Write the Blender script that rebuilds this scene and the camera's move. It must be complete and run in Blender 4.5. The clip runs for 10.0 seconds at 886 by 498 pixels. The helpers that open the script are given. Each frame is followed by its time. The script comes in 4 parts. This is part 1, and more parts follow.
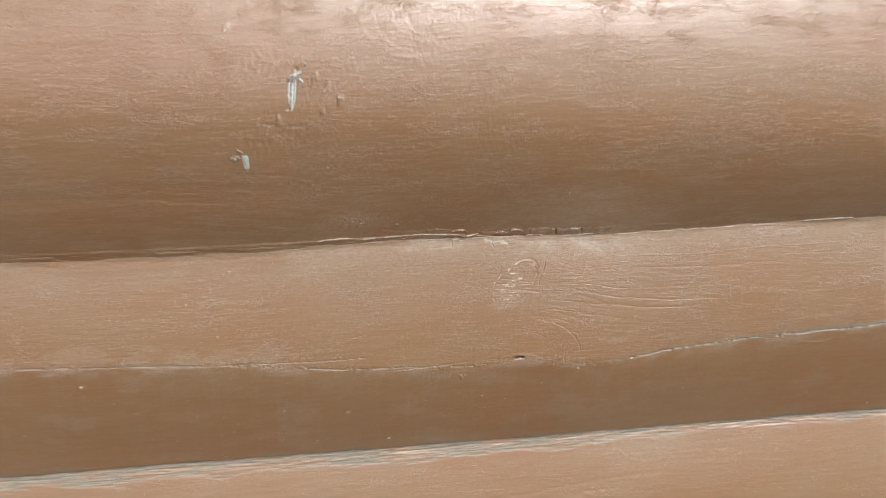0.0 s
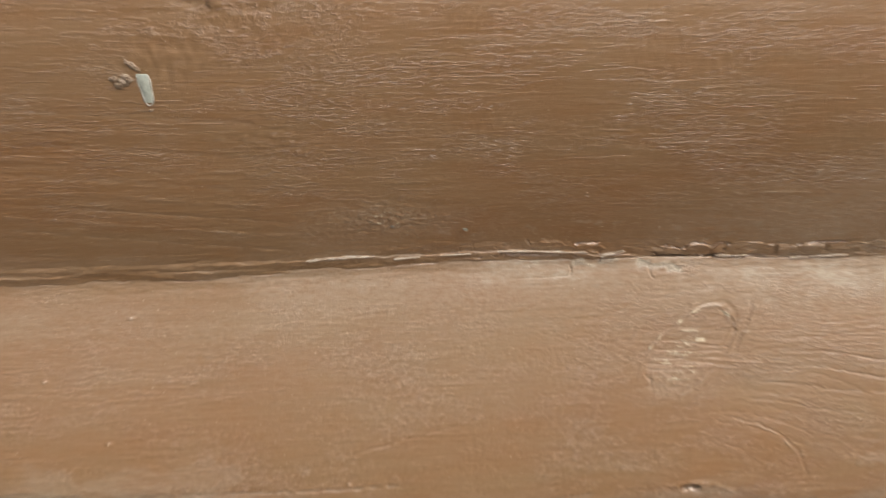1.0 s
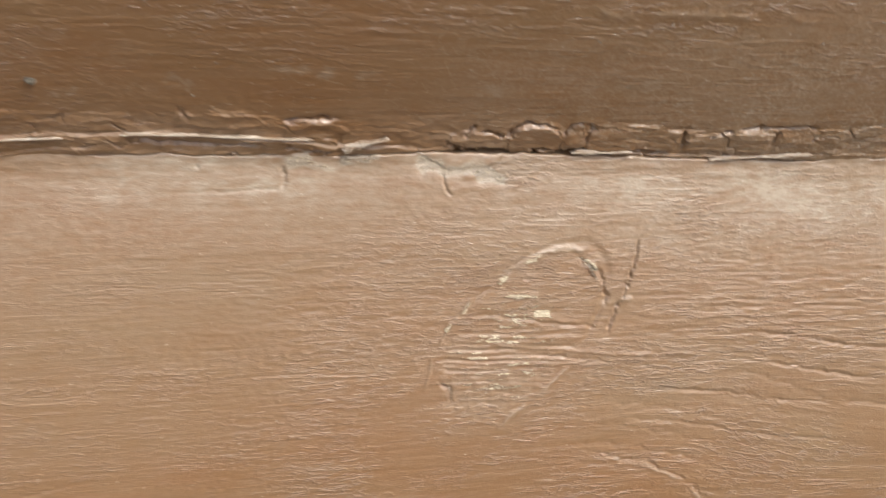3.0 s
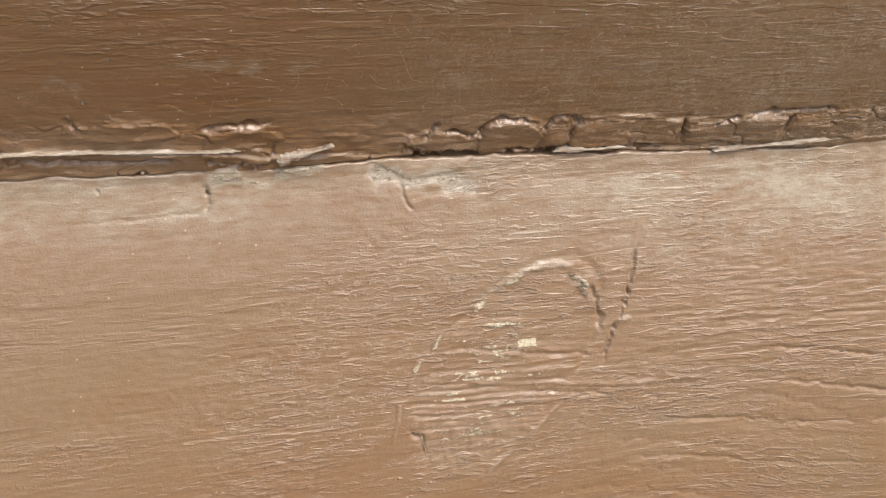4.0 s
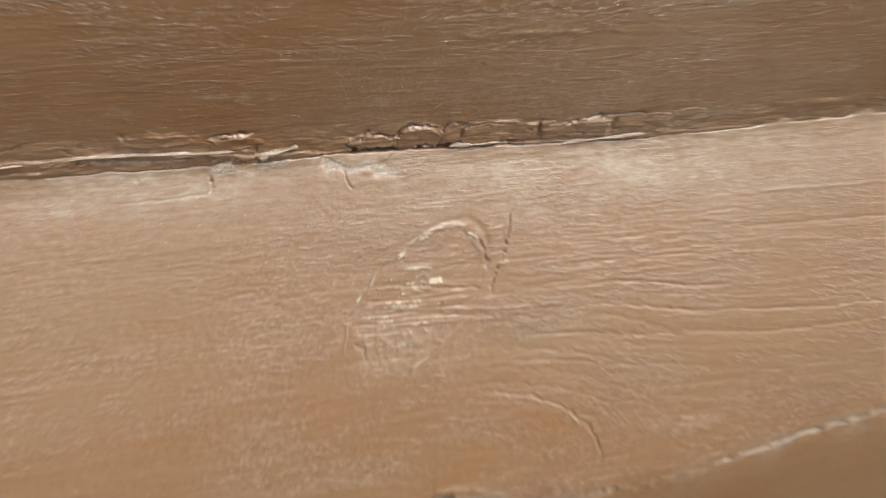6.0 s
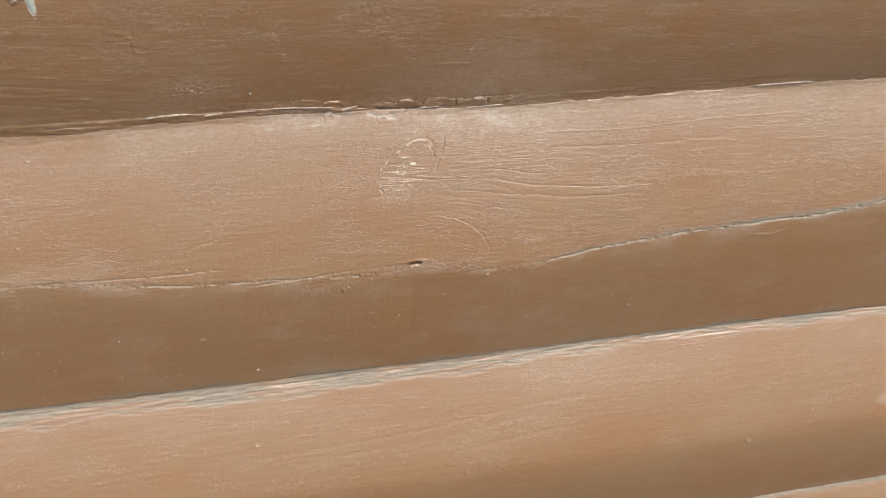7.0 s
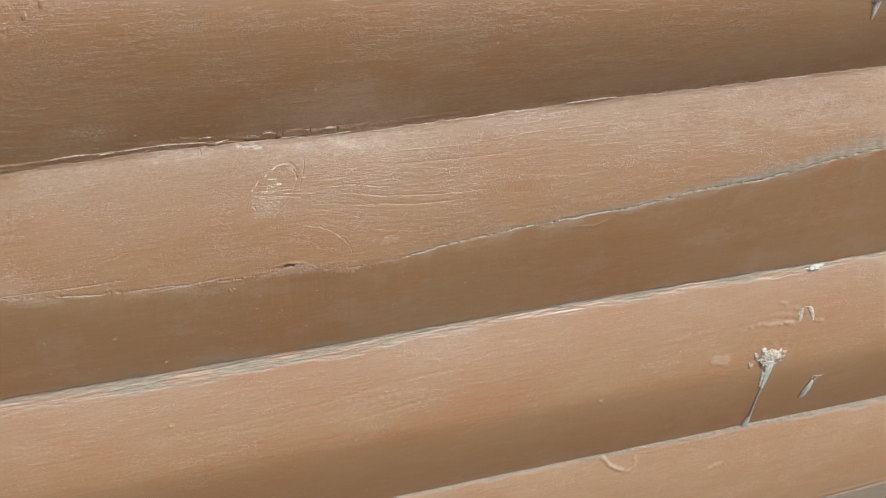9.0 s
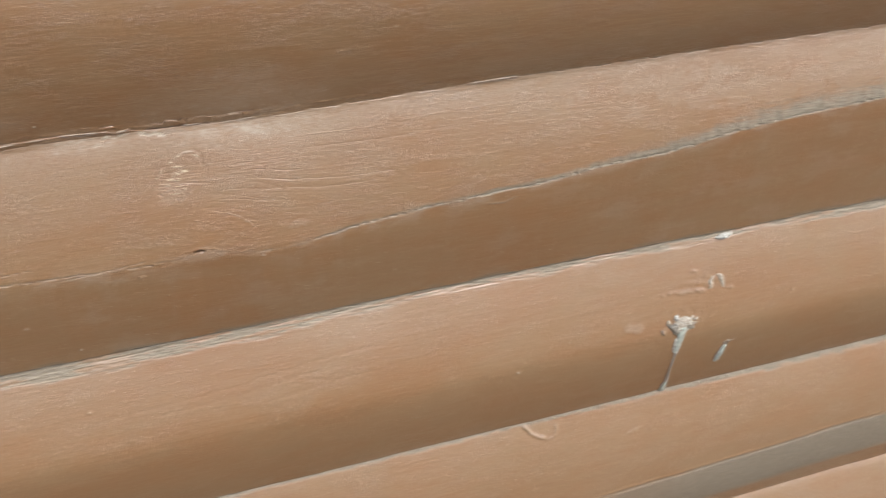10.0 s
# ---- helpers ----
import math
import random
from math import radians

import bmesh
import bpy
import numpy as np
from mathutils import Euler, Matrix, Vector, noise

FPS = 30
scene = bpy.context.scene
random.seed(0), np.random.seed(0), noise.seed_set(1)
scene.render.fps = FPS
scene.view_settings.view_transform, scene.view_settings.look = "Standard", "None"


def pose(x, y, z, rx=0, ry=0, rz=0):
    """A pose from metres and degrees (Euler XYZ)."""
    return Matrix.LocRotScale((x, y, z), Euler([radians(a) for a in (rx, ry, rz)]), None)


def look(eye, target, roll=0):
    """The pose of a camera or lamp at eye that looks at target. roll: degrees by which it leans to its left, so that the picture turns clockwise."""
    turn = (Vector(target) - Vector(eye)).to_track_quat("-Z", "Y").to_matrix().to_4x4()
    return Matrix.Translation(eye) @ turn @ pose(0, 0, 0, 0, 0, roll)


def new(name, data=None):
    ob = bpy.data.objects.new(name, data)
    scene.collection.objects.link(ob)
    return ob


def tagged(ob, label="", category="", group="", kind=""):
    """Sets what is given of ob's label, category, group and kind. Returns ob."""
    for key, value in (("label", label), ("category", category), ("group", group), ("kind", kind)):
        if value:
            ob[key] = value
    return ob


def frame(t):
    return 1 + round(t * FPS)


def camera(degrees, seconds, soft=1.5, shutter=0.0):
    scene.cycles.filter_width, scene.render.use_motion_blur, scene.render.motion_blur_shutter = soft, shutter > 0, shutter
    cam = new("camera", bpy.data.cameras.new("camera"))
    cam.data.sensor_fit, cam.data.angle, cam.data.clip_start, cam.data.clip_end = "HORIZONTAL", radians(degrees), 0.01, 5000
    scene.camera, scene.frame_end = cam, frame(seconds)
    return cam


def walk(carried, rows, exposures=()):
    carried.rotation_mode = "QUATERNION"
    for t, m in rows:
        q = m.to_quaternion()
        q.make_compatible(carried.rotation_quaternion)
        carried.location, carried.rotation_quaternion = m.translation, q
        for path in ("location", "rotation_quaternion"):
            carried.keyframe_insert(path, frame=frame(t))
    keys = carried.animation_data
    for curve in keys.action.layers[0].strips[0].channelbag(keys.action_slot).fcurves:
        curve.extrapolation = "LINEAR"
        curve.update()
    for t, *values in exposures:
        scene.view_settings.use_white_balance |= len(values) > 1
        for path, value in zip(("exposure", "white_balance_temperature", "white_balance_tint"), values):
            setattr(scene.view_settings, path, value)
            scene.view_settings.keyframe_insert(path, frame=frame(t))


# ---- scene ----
cam = camera(49.5, 10.0, soft=1.15, shutter=0.35)
# seconds, eye, yaw, pitch, roll
ROWS = [
    (0, 0.04926, 0.01225, 1.37569, -8.454, -24.418, 0.854),
    (0.5, 0.08582, 0.14641, 1.30200, -6.236, -24.047, 0.222),
    (1, 0.07149, 0.34258, 1.23313, -5.643, -23.776, 0.735),
    (1.5, 0.07234, 0.42788, 1.20627, -4.896, -23.493, 1.096),
    (2, 0.09330, 0.46351, 1.18530, -6.157, -24.706, 2.118),
    (2.5, 0.12369, 0.48339, 1.16687, -9.543, -26.325, 3.595),
    (3, 0.14889, 0.50034, 1.14724, -12.230, -26.301, 3.806),
    (3.2, 0.15565, 0.50910, 1.13997, -12.838, -26.294, 3.463),
    (4.3, 0.15295, 0.53604, 1.13378, -16.216, -26.351, 1.614),
    (4.5, 0.15249, 0.53865, 1.13114, -16.701, -26.515, 1.336),
    (5, 0.14864, 0.54015, 1.13158, -17.720, -26.755, 1.281),
    (5.5, 0.14629, 0.54259, 1.13156, -18.536, -27.085, 1.607),
    (5.7, 0.14623, 0.53282, 1.13925, -20.217, -27.574, 2.712),
    (6.8, 0.09458, 0.18062, 1.26529, -14.052, -28.334, 1.382),
    (7, 0.08888, 0.13408, 1.28312, -14.674, -28.438, 1.899),
    (7.5, 0.11876, 0.05885, 1.34269, -15.133, -27.961, 1.772),
    (8, 0.14798, 0.02432, 1.36723, -14.896, -27.692, -0.807),
    (8.5, 0.14762, 0.01269, 1.35622, -15.129, -28.076, -0.796),
    (9, 0.15011, 0.00312, 1.34690, -15.521, -28.604, -0.715),
    (9.5, 0.13500, -0.01662, 1.35075, -15.070, -28.971, -1.278),
    (10, 0.18559, -0.01616, 1.36065, -18.335, -30.484, -0.980),
]


def aim(x, y, z, yaw, pitch, roll):
    """The camera at x, y, z, turned to its left by yaw, up by pitch, then rolled."""
    return pose(x, y, z, 0, 0, yaw) @ pose(0, 0, 0, 90 + pitch) @ pose(0, 0, 0, 0, 0, roll)


# seconds, stops, kelvin, tint: the clip's camera brightens and darkens a little on the way
STOPS = [(0.0, 0.66, 6030, 10), (0.5, 0.62, 6300, 10), (1.0, 0.50, 6650, 10), (1.5, 0.82, 6470, 10), (2.0, 0.86, 6410, 10), (2.5, 0.81, 6360, 10), (3.0, 0.67, 6460, 10), (4.5, 0.62, 6440, 10), (5.5, 0.62, 6440, 10), (7.0, 0.79, 6110, 10), (7.5, 0.76, 6240, 10), (8.0, 0.59, 6250, 10), (8.5, 0.58, 6310, 10), (9.0, 0.72, 6060, 10), (9.5, 0.72, 6010, 10), (10.0, 0.70, 6060, 10)]
walk(cam, [(t, aim(*row)) for t, *row in ROWS], exposures=STOPS)

# ---- light: a bright, hazy sky, brightest high up ----
world = bpy.data.worlds.new("sky")
scene.world = world
world.use_nodes = True
wn = world.node_tree
wn.nodes.clear()
sky = wn.nodes.new("ShaderNodeTexSky")
sky.sky_type = "NISHITA"
sky.sun_disc = False
sky.sun_elevation, sky.sun_rotation = radians(54), radians(147)
sky.air_density, sky.dust_density, sky.ozone_density = 1.0, 5.0, 0.85
back = wn.nodes.new("ShaderNodeBackground")
back.inputs["Strength"].default_value = 0.125
wout = wn.nodes.new("ShaderNodeOutputWorld")
wn.links.new(sky.outputs[0], back.inputs["Color"])
wn.links.new(back.outputs[0], wout.inputs["Surface"])

sun_data = bpy.data.lights.new("sun", "SUN")
sun_data.energy, sun_data.angle, sun_data.color = 1.65, radians(24), (1.0, 0.985, 0.955)
sun = new("sun", sun_data)
sun.matrix_world = look((2.09, -2.28, 4.85), (0.15, 0.66, 0.0))

# ---- materials ----


def material(name):
    mat = bpy.data.materials.new(name)
    mat.use_nodes = True
    nt = mat.node_tree
    return mat, nt, nt.nodes["Principled BSDF"]


def node(nt, kind, **values):
    n = nt.nodes.new(kind)
    for key, value in values.items():
        n.inputs[key].default_value = value
    return n


def mixed(nt, fac, a, b):
    """Colour a turned into b by fac; each a colour or a socket."""
    n = nt.nodes.new("ShaderNodeMix")
    n.data_type = "RGBA"
    for socket, value in ((n.inputs[0], fac), (n.inputs[6], a), (n.inputs[7], b)):
        if isinstance(value, bpy.types.NodeSocket):
            nt.links.new(value, socket)
        else:
            socket.default_value = value
    return n.outputs[2]


def maths(nt, op, a, b=0.0, clamp=False):
    n = nt.nodes.new("ShaderNodeMath")
    n.operation, n.use_clamp = op, clamp
    for socket, value in ((n.inputs[0], a), (n.inputs[1], b)):
        if isinstance(value, bpy.types.NodeSocket):
            nt.links.new(value, socket)
        else:
            socket.default_value = value
    return n.outputs[0]


def ramp(nt, value, low, high):
    n = nt.nodes.new("ShaderNodeMapRange")
    n.inputs["From Min"].default_value, n.inputs["From Max"].default_value = low, high
    nt.links.new(value, n.inputs["Value"])
    return n.outputs[0]


def grain_noise(nt, source, scale, detail=4.0, rough=0.55, w=0.0):
    """Noise on the coordinates of source, in waves per metre along each axis."""
    m = nt.nodes.new("ShaderNodeMapping")
    m.inputs["Scale"].default_value = scale
    m.inputs["Location"].default_value = (w, w * 0.7, w * 1.3)
    nt.links.new(source, m.inputs["Vector"])
    n = node(nt, "ShaderNodeTexNoise", Scale=1.0, Detail=detail, Roughness=rough)
    nt.links.new(m.outputs[0], n.inputs["Vector"])
    return n.outputs[0]


def attribute(nt, name):
    n = nt.nodes.new("ShaderNodeAttribute")
    n.attribute_name = name
    return n.outputs["Fac"]


def rgb(r, g, b):
    return (r, g, b, 1.0)


def painted_wood(name):
    """Old brown exterior paint over grained softwood; attributes say where it is dusty or has a painted sheen, worn to
    grey wood or flaked to pale wood.
    """
    mat, nt, bsdf = material(name)
    uv = nt.nodes.new("ShaderNodeUVMap")
    uv.uv_map = "grain"
    g = uv.outputs[0]
    co = nt.nodes.new("ShaderNodeTexCoord").outputs["Object"]
    blotch = grain_noise(nt, g, (7, 16, 1), 3, 0.6)
    streak = grain_noise(nt, g, (22, 330, 1), 4, 0.6, 3.0)
    worm = grain_noise(nt, g, (300, 1150, 1), 3, 0.60, 7.0)
    brush = grain_noise(nt, g, (60, 1000, 1), 4, 0.65, 12.0)
    dash = grain_noise(nt, g, (85, 760, 1), 3, 0.55, 15.0)
    crinkle = grain_noise(nt, g, (520, 1500, 1), 4, 0.62, 25.0)
    comb = grain_noise(nt, g, (34, 1050, 1), 3, 0.60, 18.0)
    where = ramp(nt, grain_noise(nt, g, (16, 60, 1), 3, 0.6, 21.0), 0.38, 0.62)
    calm = ramp(nt, grain_noise(nt, g, (26, 75, 1), 4, 0.65, 8.0), 0.44, 0.62)
    micro = grain_noise(nt, co, (2600, 2600, 2600), 3, 0.6, 1.0)
    peel = grain_noise(nt, co, (650, 650, 1100), 3, 0.6, 5.0)
    mottle = grain_noise(nt, g, (34, 110, 1), 4, 0.65, 31.0)
    col = mixed(nt, ramp(nt, maths(nt, "ADD", maths(nt, "MULTIPLY", blotch, 0.6), maths(nt, "MULTIPLY", mottle, 0.4)), 0.38, 0.62), rgb(*PAINT_A), rgb(*PAINT_B))
    col = mixed(nt, maths(nt, "MULTIPLY", ramp(nt, streak, 0.25, 0.95), 0.55), col, rgb(*PAINT_C))
    col = mixed(nt, maths(nt, "MULTIPLY", ramp(nt, worm, 0.5, 0.85), 0.25), col, rgb(0.35, 0.23, 0.145))
    col = mixed(nt, maths(nt, "MULTIPLY", ramp(nt, brush, 0.48, 0.72), maths(nt, "SUBTRACT", 0.42, maths(nt, "MULTIPLY", attribute(nt, "sleek"), 0.36))), col, rgb(0.36, 0.235, 0.135))
    fibre = grain_noise(nt, co, (620, 620, 900), 4, 0.6, 13.0)
    fibre = maths(nt, "SUBTRACT", 1.0, ramp(nt, maths(nt, "ABSOLUTE", maths(nt, "SUBTRACT", fibre, 0.5)), 0.004, 0.03))
    haze = maths(nt, "MULTIPLY", ramp(nt, grain_noise(nt, co, (240, 240, 700), 6, 0.8, 2.0), 0.34, 0.72), 0.55)
    haze = maths(nt, "ADD", haze, 0.10)
    # pale film: dust, lint and the sheen painted on up-facing faces
    film = maths(nt, "ADD", maths(nt, "MULTIPLY", attribute(nt, "dust_and_sheen"), haze), maths(nt, "MULTIPLY", attribute(nt, "lint"), maths(nt, "MULTIPLY", fibre, 0.6)), True)
    col = mixed(nt, film, col, rgb(0.43, 0.36, 0.275))
    # pin-head specks of dust, made denser as painted glints
    vor = nt.nodes.new("ShaderNodeTexVoronoi")
    vor.inputs["Scale"].default_value = 380
    nt.links.new(co, vor.inputs["Vector"])
    hit = maths(nt, "LESS_THAN", vor.outputs["Distance"], 0.065)
    some = maths(nt, "GREATER_THAN", grain_noise(nt, co, (60, 60, 60), 2, 0.5, 9.0), 0.47)
    speck = maths(nt, "MULTIPLY", maths(nt, "MULTIPLY", hit, some), 0.65)
    col = mixed(nt, speck, col, rgb(0.58, 0.50, 0.41))
    wood = mixed(nt, ramp(nt, grain_noise(nt, g, (70, 1500, 1), 6, 0.78, 4.0), 0.3, 0.7), rgb(0.135, 0.105, 0.070), rgb(0.34, 0.30, 0.225))
    bare = maths(nt, "MULTIPLY", attribute(nt, "bare"), ramp(nt, grain_noise(nt, g, (130, 520, 1), 6, 0.78, 6.0), 0.27, 0.43), True)
    col = mixed(nt, bare, col, wood)
    chip = maths(nt, "ADD", grain_noise(nt, co, (900, 900, 2900), 5, 0.72, 11.0), maths(nt, "MULTIPLY", attribute(nt, "pale"), 0.6))
    pale = ramp(nt, chip, 0.86, 0.93)
    col = mixed(nt, pale, col, mixed(nt, ramp(nt, micro, 0.35, 0.65), rgb(0.46, 0.37, 0.23), rgb(0.74, 0.67, 0.50)))
    nt.links.new(col, bsdf.inputs["Base Color"])
    gloss = maths(nt, "ADD", maths(nt, "MULTIPLY", streak, 0.15), 0.24)
    gloss = maths(nt, "ADD", gloss, maths(nt, "MULTIPLY", maths(nt, "ADD", bare, pale), 0.45), True)
    nt.links.new(gloss, bsdf.inputs["Roughness"])
    shine = maths(nt, "SUBTRACT", 1.0, maths(nt, "MULTIPLY", maths(nt, "ADD", bare, maths(nt, "MULTIPLY", film, 0.4)), 0.65), True)
    nt.links.new(shine, bsdf.inputs["Specular IOR Level"])
    rough = maths(nt, "SUBTRACT", 1.0, attribute(nt, "sleek"), True)
    skin = maths(nt, "MULTIPLY", maths(nt, "ADD", maths(nt, "MULTIPLY", calm, 0.95), 0.10), rough)
    height = maths(nt, "ADD", maths(nt, "MULTIPLY", maths(nt, "MULTIPLY", ramp(nt, worm, 0.55, 0.67), skin), 0.46), maths(nt, "MULTIPLY", micro, 0.15))
    height = maths(nt, "ADD", height, maths(nt, "MULTIPLY", maths(nt, "MULTIPLY", peel, skin), 0.14))
    height = maths(nt, "ADD", height, maths(nt, "MULTIPLY", maths(nt, "MULTIPLY", ramp(nt, crinkle, 0.52, 0.64), maths(nt, "ADD", skin, 0.07)), 0.28))
    height = maths(nt, "ADD", height, maths(nt, "MULTIPLY", brush, 0.06))
    height = maths(nt, "ADD", height, maths(nt, "MULTIPLY", maths(nt, "MULTIPLY", ramp(nt, dash, 0.54, 0.60), maths(nt, "MULTIPLY", maths(nt, "ADD", where, 0.10), rough)), 0.24))
    height = maths(nt, "ADD", height, maths(nt, "MULTIPLY", ramp(nt, comb, 0.40, 0.62), maths(nt, "MULTIPLY", maths(nt, "ADD", rough, 0.6), 0.035)))
    height = maths(nt, "ADD", height, maths(nt, "MULTIPLY", streak, 0.16))
    height = maths(nt, "ADD", height, maths(nt, "MULTIPLY", maths(nt, "ADD", speck, pale), 0.35))
    bump = node(nt, "ShaderNodeBump", Strength=1.0, Distance=0.00044)
    nt.links.new(height, bump.inputs["Height"])
    nt.links.new(bump.outputs[0], bsdf.inputs["Normal"])
    return mat


PAINT_A, PAINT_B, PAINT_C = (0.221, 0.105, 0.037), (0.225, 0.135, 0.062), (0.266, 0.162, 0.087)
PAINT = painted_wood("brown_paint")


def speckled(name, low, high, scale, rough, bump_depth, spec=0.5):
    mat, nt, bsdf = material(name)
    co = nt.nodes.new("ShaderNodeTexCoord").outputs["Object"]
    n = grain_noise(nt, co, scale, 5, 0.62)
    m = grain_noise(nt, co, tuple(6 * s for s in scale), 3, 0.6, 4.0)
    col = mixed(nt, ramp(nt, n, 0.32, 0.68), rgb(*low), rgb(*high))
    nt.links.new(col, bsdf.inputs["Base Color"])
    nt.links.new(maths(nt, "ADD", maths(nt, "MULTIPLY", n, 0.2), rough - 0.1), bsdf.inputs["Roughness"])
    bsdf.inputs["Specular IOR Level"].default_value = spec
    b = node(nt, "ShaderNodeBump", Strength=1.0, Distance=bump_depth)
    nt.links.new(maths(nt, "ADD", n, maths(nt, "MULTIPLY", m, 0.4)), b.inputs["Height"])
    nt.links.new(b.outputs[0], bsdf.inputs["Normal"])
    return mat


RESIN = speckled("dried_resin", (0.25, 0.235, 0.19), (0.62, 0.61, 0.54), (700, 700, 420), 0.42, 0.0004)
CRUST = speckled("resin_crust", (0.20, 0.155, 0.105), (0.52, 0.48, 0.39), (620, 620, 620), 0.5, 0.0008)
FLAKE = speckled("pale_wood_sliver", (0.26, 0.17, 0.10), (0.58, 0.52, 0.43), (260, 900, 1900), 0.7, 0.0003, 0.3)
DROP = speckled("milky_resin", (0.27, 0.30, 0.25), (0.50, 0.53, 0.46), (500, 500, 300), 0.34, 0.0002, 0.6)
PAINTED = speckled("painted_crust", (0.16, 0.09, 0.045), (0.46, 0.37, 0.27), (700, 700, 900), 0.4, 0.0004, 0.6)
THREAD = speckled("cobweb_thread", (0.36, 0.30, 0.22), (0.52, 0.46, 0.37), (900, 900, 900), 0.7, 0.0001, 0.2)
GROUND = speckled("trodden_ground", (0.09, 0.07, 0.045), (0.185, 0.15, 0.105), (3, 3, 3), 0.9, 0.004, 0.2)
BACKING = speckled("dark_backing", (0.05, 0.04, 0.03), (0.09, 0.07, 0.05), (30, 30, 30), 0.9, 0.001, 0.2)

# ---- smooth lattice noise on arrays ----
PERM = np.random.RandomState(7).permutation(256)
PERM = np.concatenate([PERM, PERM])
ANGLE = np.random.RandomState(11).rand(256) * 2 * np.pi


def lattice(x, y):
    """Gradient noise, about -0.7 to 0.7."""
    xi, yi = np.floor(x).astype(int), np.floor(y).astype(int)
    fx, fy = x - xi, y - yi
    u, v = fx * fx * fx * (fx * (6 * fx - 15) + 10), fy * fy * fy * (fy * (6 * fy - 15) + 10)

    def corner(a, b):
        g = ANGLE[PERM[PERM[(xi + a) & 255] + ((yi + b) & 255)]]
        return np.cos(g) * (fx - a) + np.sin(g) * (fy - b)

    low = corner(0, 0) * (1 - u) + corner(1, 0) * u
    return low * (1 - v) + (corner(0, 1) * (1 - u) + corner(1, 1) * u) * v


def layered(x, y, octaves=3, fall=0.5):
    total, size = 0.0, 1.0
    for n in range(octaves):
        total = total + size * lattice(x * 2**n + 17.3 * n, y * 2**n - 9.1 * n)
        size *= fall
    return total


def cells(x, y):
    """How far it is to the border between the two nearest of scattered points, one to a lattice square."""
    xi, yi = np.floor(x).astype(int), np.floor(y).astype(int)
    first, second = np.full(x.shape, 9.0), np.full(x.shape, 9.0)
    for a in (-1, 0, 1):
        for b in (-1, 0, 1):
            h = PERM[PERM[(xi + a) & 255] + ((yi + b) & 255)]
            d = np.hypot(xi + a + 0.1 + 0.8 * ANGLE[h] / 6.2832 - x, yi + b + 0.1 + 0.8 * ANGLE[255 - h] / 6.2832 - y)
            first, second = np.minimum(first, d), np.minimum(second, np.maximum(first, d))
    return second - first


def step(a, b, v):
    s = np.clip((v - a) / (b - a), 0, 1)
    return s * s * (3 - 2 * s)


# ---- the boards' shape ----
SEAM_X = (-0.40, -0.15, 0.01, 0.03, 0.05, 0.08, 0.108, 0.13, 0.162, 0.184, 0.203, 0.233, 0.267, 0.32, 0.44, 0.70, 1.10)
SEAM_DZ = (-0.0062, -0.0062, -0.0060, -0.0046, -0.0040, -0.0026, -0.0013, -0.0012, -0.0020, -0.0013, -0.0018, -0.0030, -0.0042, -0.0032, -0.001, 0.001, 0.001)
JOINT_X = (-0.40, -0.10, 0.20, 0.50, 0.80, 1.10)
JOINT_DZ = (0.0, 0.0007, 0.0017, 0.0045, 0.005, 0.005)
SHAPES = {
    "upper": dict(top=1.272, bot=1.082, yt=0.679, yb=0.676, cx=(-0.4, -0.15, 0.15, 0.5, 1.0), cz=(1.186, 1.184, 1.178, 1.162, 1.150), yc=0.646, soft=0.0024, bend=0.9, tuck=0.66),
    "middle": dict(top=1.083, bot=0.885, yt=0.6762, yb=0.682, cx=(-0.4, -0.18, -0.06, 0.0, 0.065, 0.12, 0.17, 0.208, 0.256, 0.293, 0.34, 0.40, 0.494, 0.56, 0.62, 0.67, 0.75, 1.1), cz=(1.003, 0.996, 0.991, 0.987, 0.979, 0.977, 0.975, 0.979, 0.9700, 0.972, 0.979, 0.985, 0.988, 0.996, 0.998, 1.0055, 1.013, 1.03), yc=0.659, soft=0.0020, bend=0.25, tuck=0.3),
    "lower": dict(top=0.886, bot=0.709, yt=0.6845, yb=0.675, cx=(-0.4, 0.3, 1.0), cz=(0.802, 0.798, 0.790), yc=0.655, soft=0.0034, bend=0.22, tuck=0.66),
    "lowest": dict(top=0.710, bot=0.510, yt=0.6762, yb=0.676, cx=(-0.4, 0.55, 0.75, 1.1), cz=(0.598, 0.596, 0.602, 0.617), yc=0.652, soft=0.0016, bend=0.85, tuck=0.5),
}


def edges(b, x):
    """Where the board's top and bottom edges run."""
    sway = np.interp(x, SEAM_X, SEAM_DZ)
    rise = np.interp(x, JOINT_X, JOINT_DZ) + 0.0007 * layered(x * 24, 0 * x + 3.3, 3, 0.6)
    low = 0.0007 * layered(x * 22, 0 * x + 8.7, 3, 0.6)
    top = b["top"] + (sway if b["top"] == 1.083 else rise if b["top"] == 0.886 else low)
    bot = b["bot"] + (sway if b["bot"] == 1.082 else rise if b["bot"] == 0.885 else low)
    return top, bot


def profile(b, x, z):
    """Depth of a board's face: two curved faces that meet at a softened crest."""
    top, bot = edges(b, x)
    zc = np.interp(x, b["cx"], b["cz"])
    up = np.clip((top - z) / (top - zc), -0.1, 1.6)
    lo = np.clip((z - bot) / (zc - bot), -0.1, 1.6)
    yu = b["yt"] - (b["yt"] - b["yc"]) * ((1 + b["bend"]) * up - b["bend"] * up**2)
    yl = b["yb"] - (b["yb"] - b["yc"]) * ((1 + b["tuck"]) * lo - b["tuck"] * lo**2)
    return (yu + yl) / 2 + np.sqrt((yu - yl) ** 2 + b["soft"] ** 2) / 2


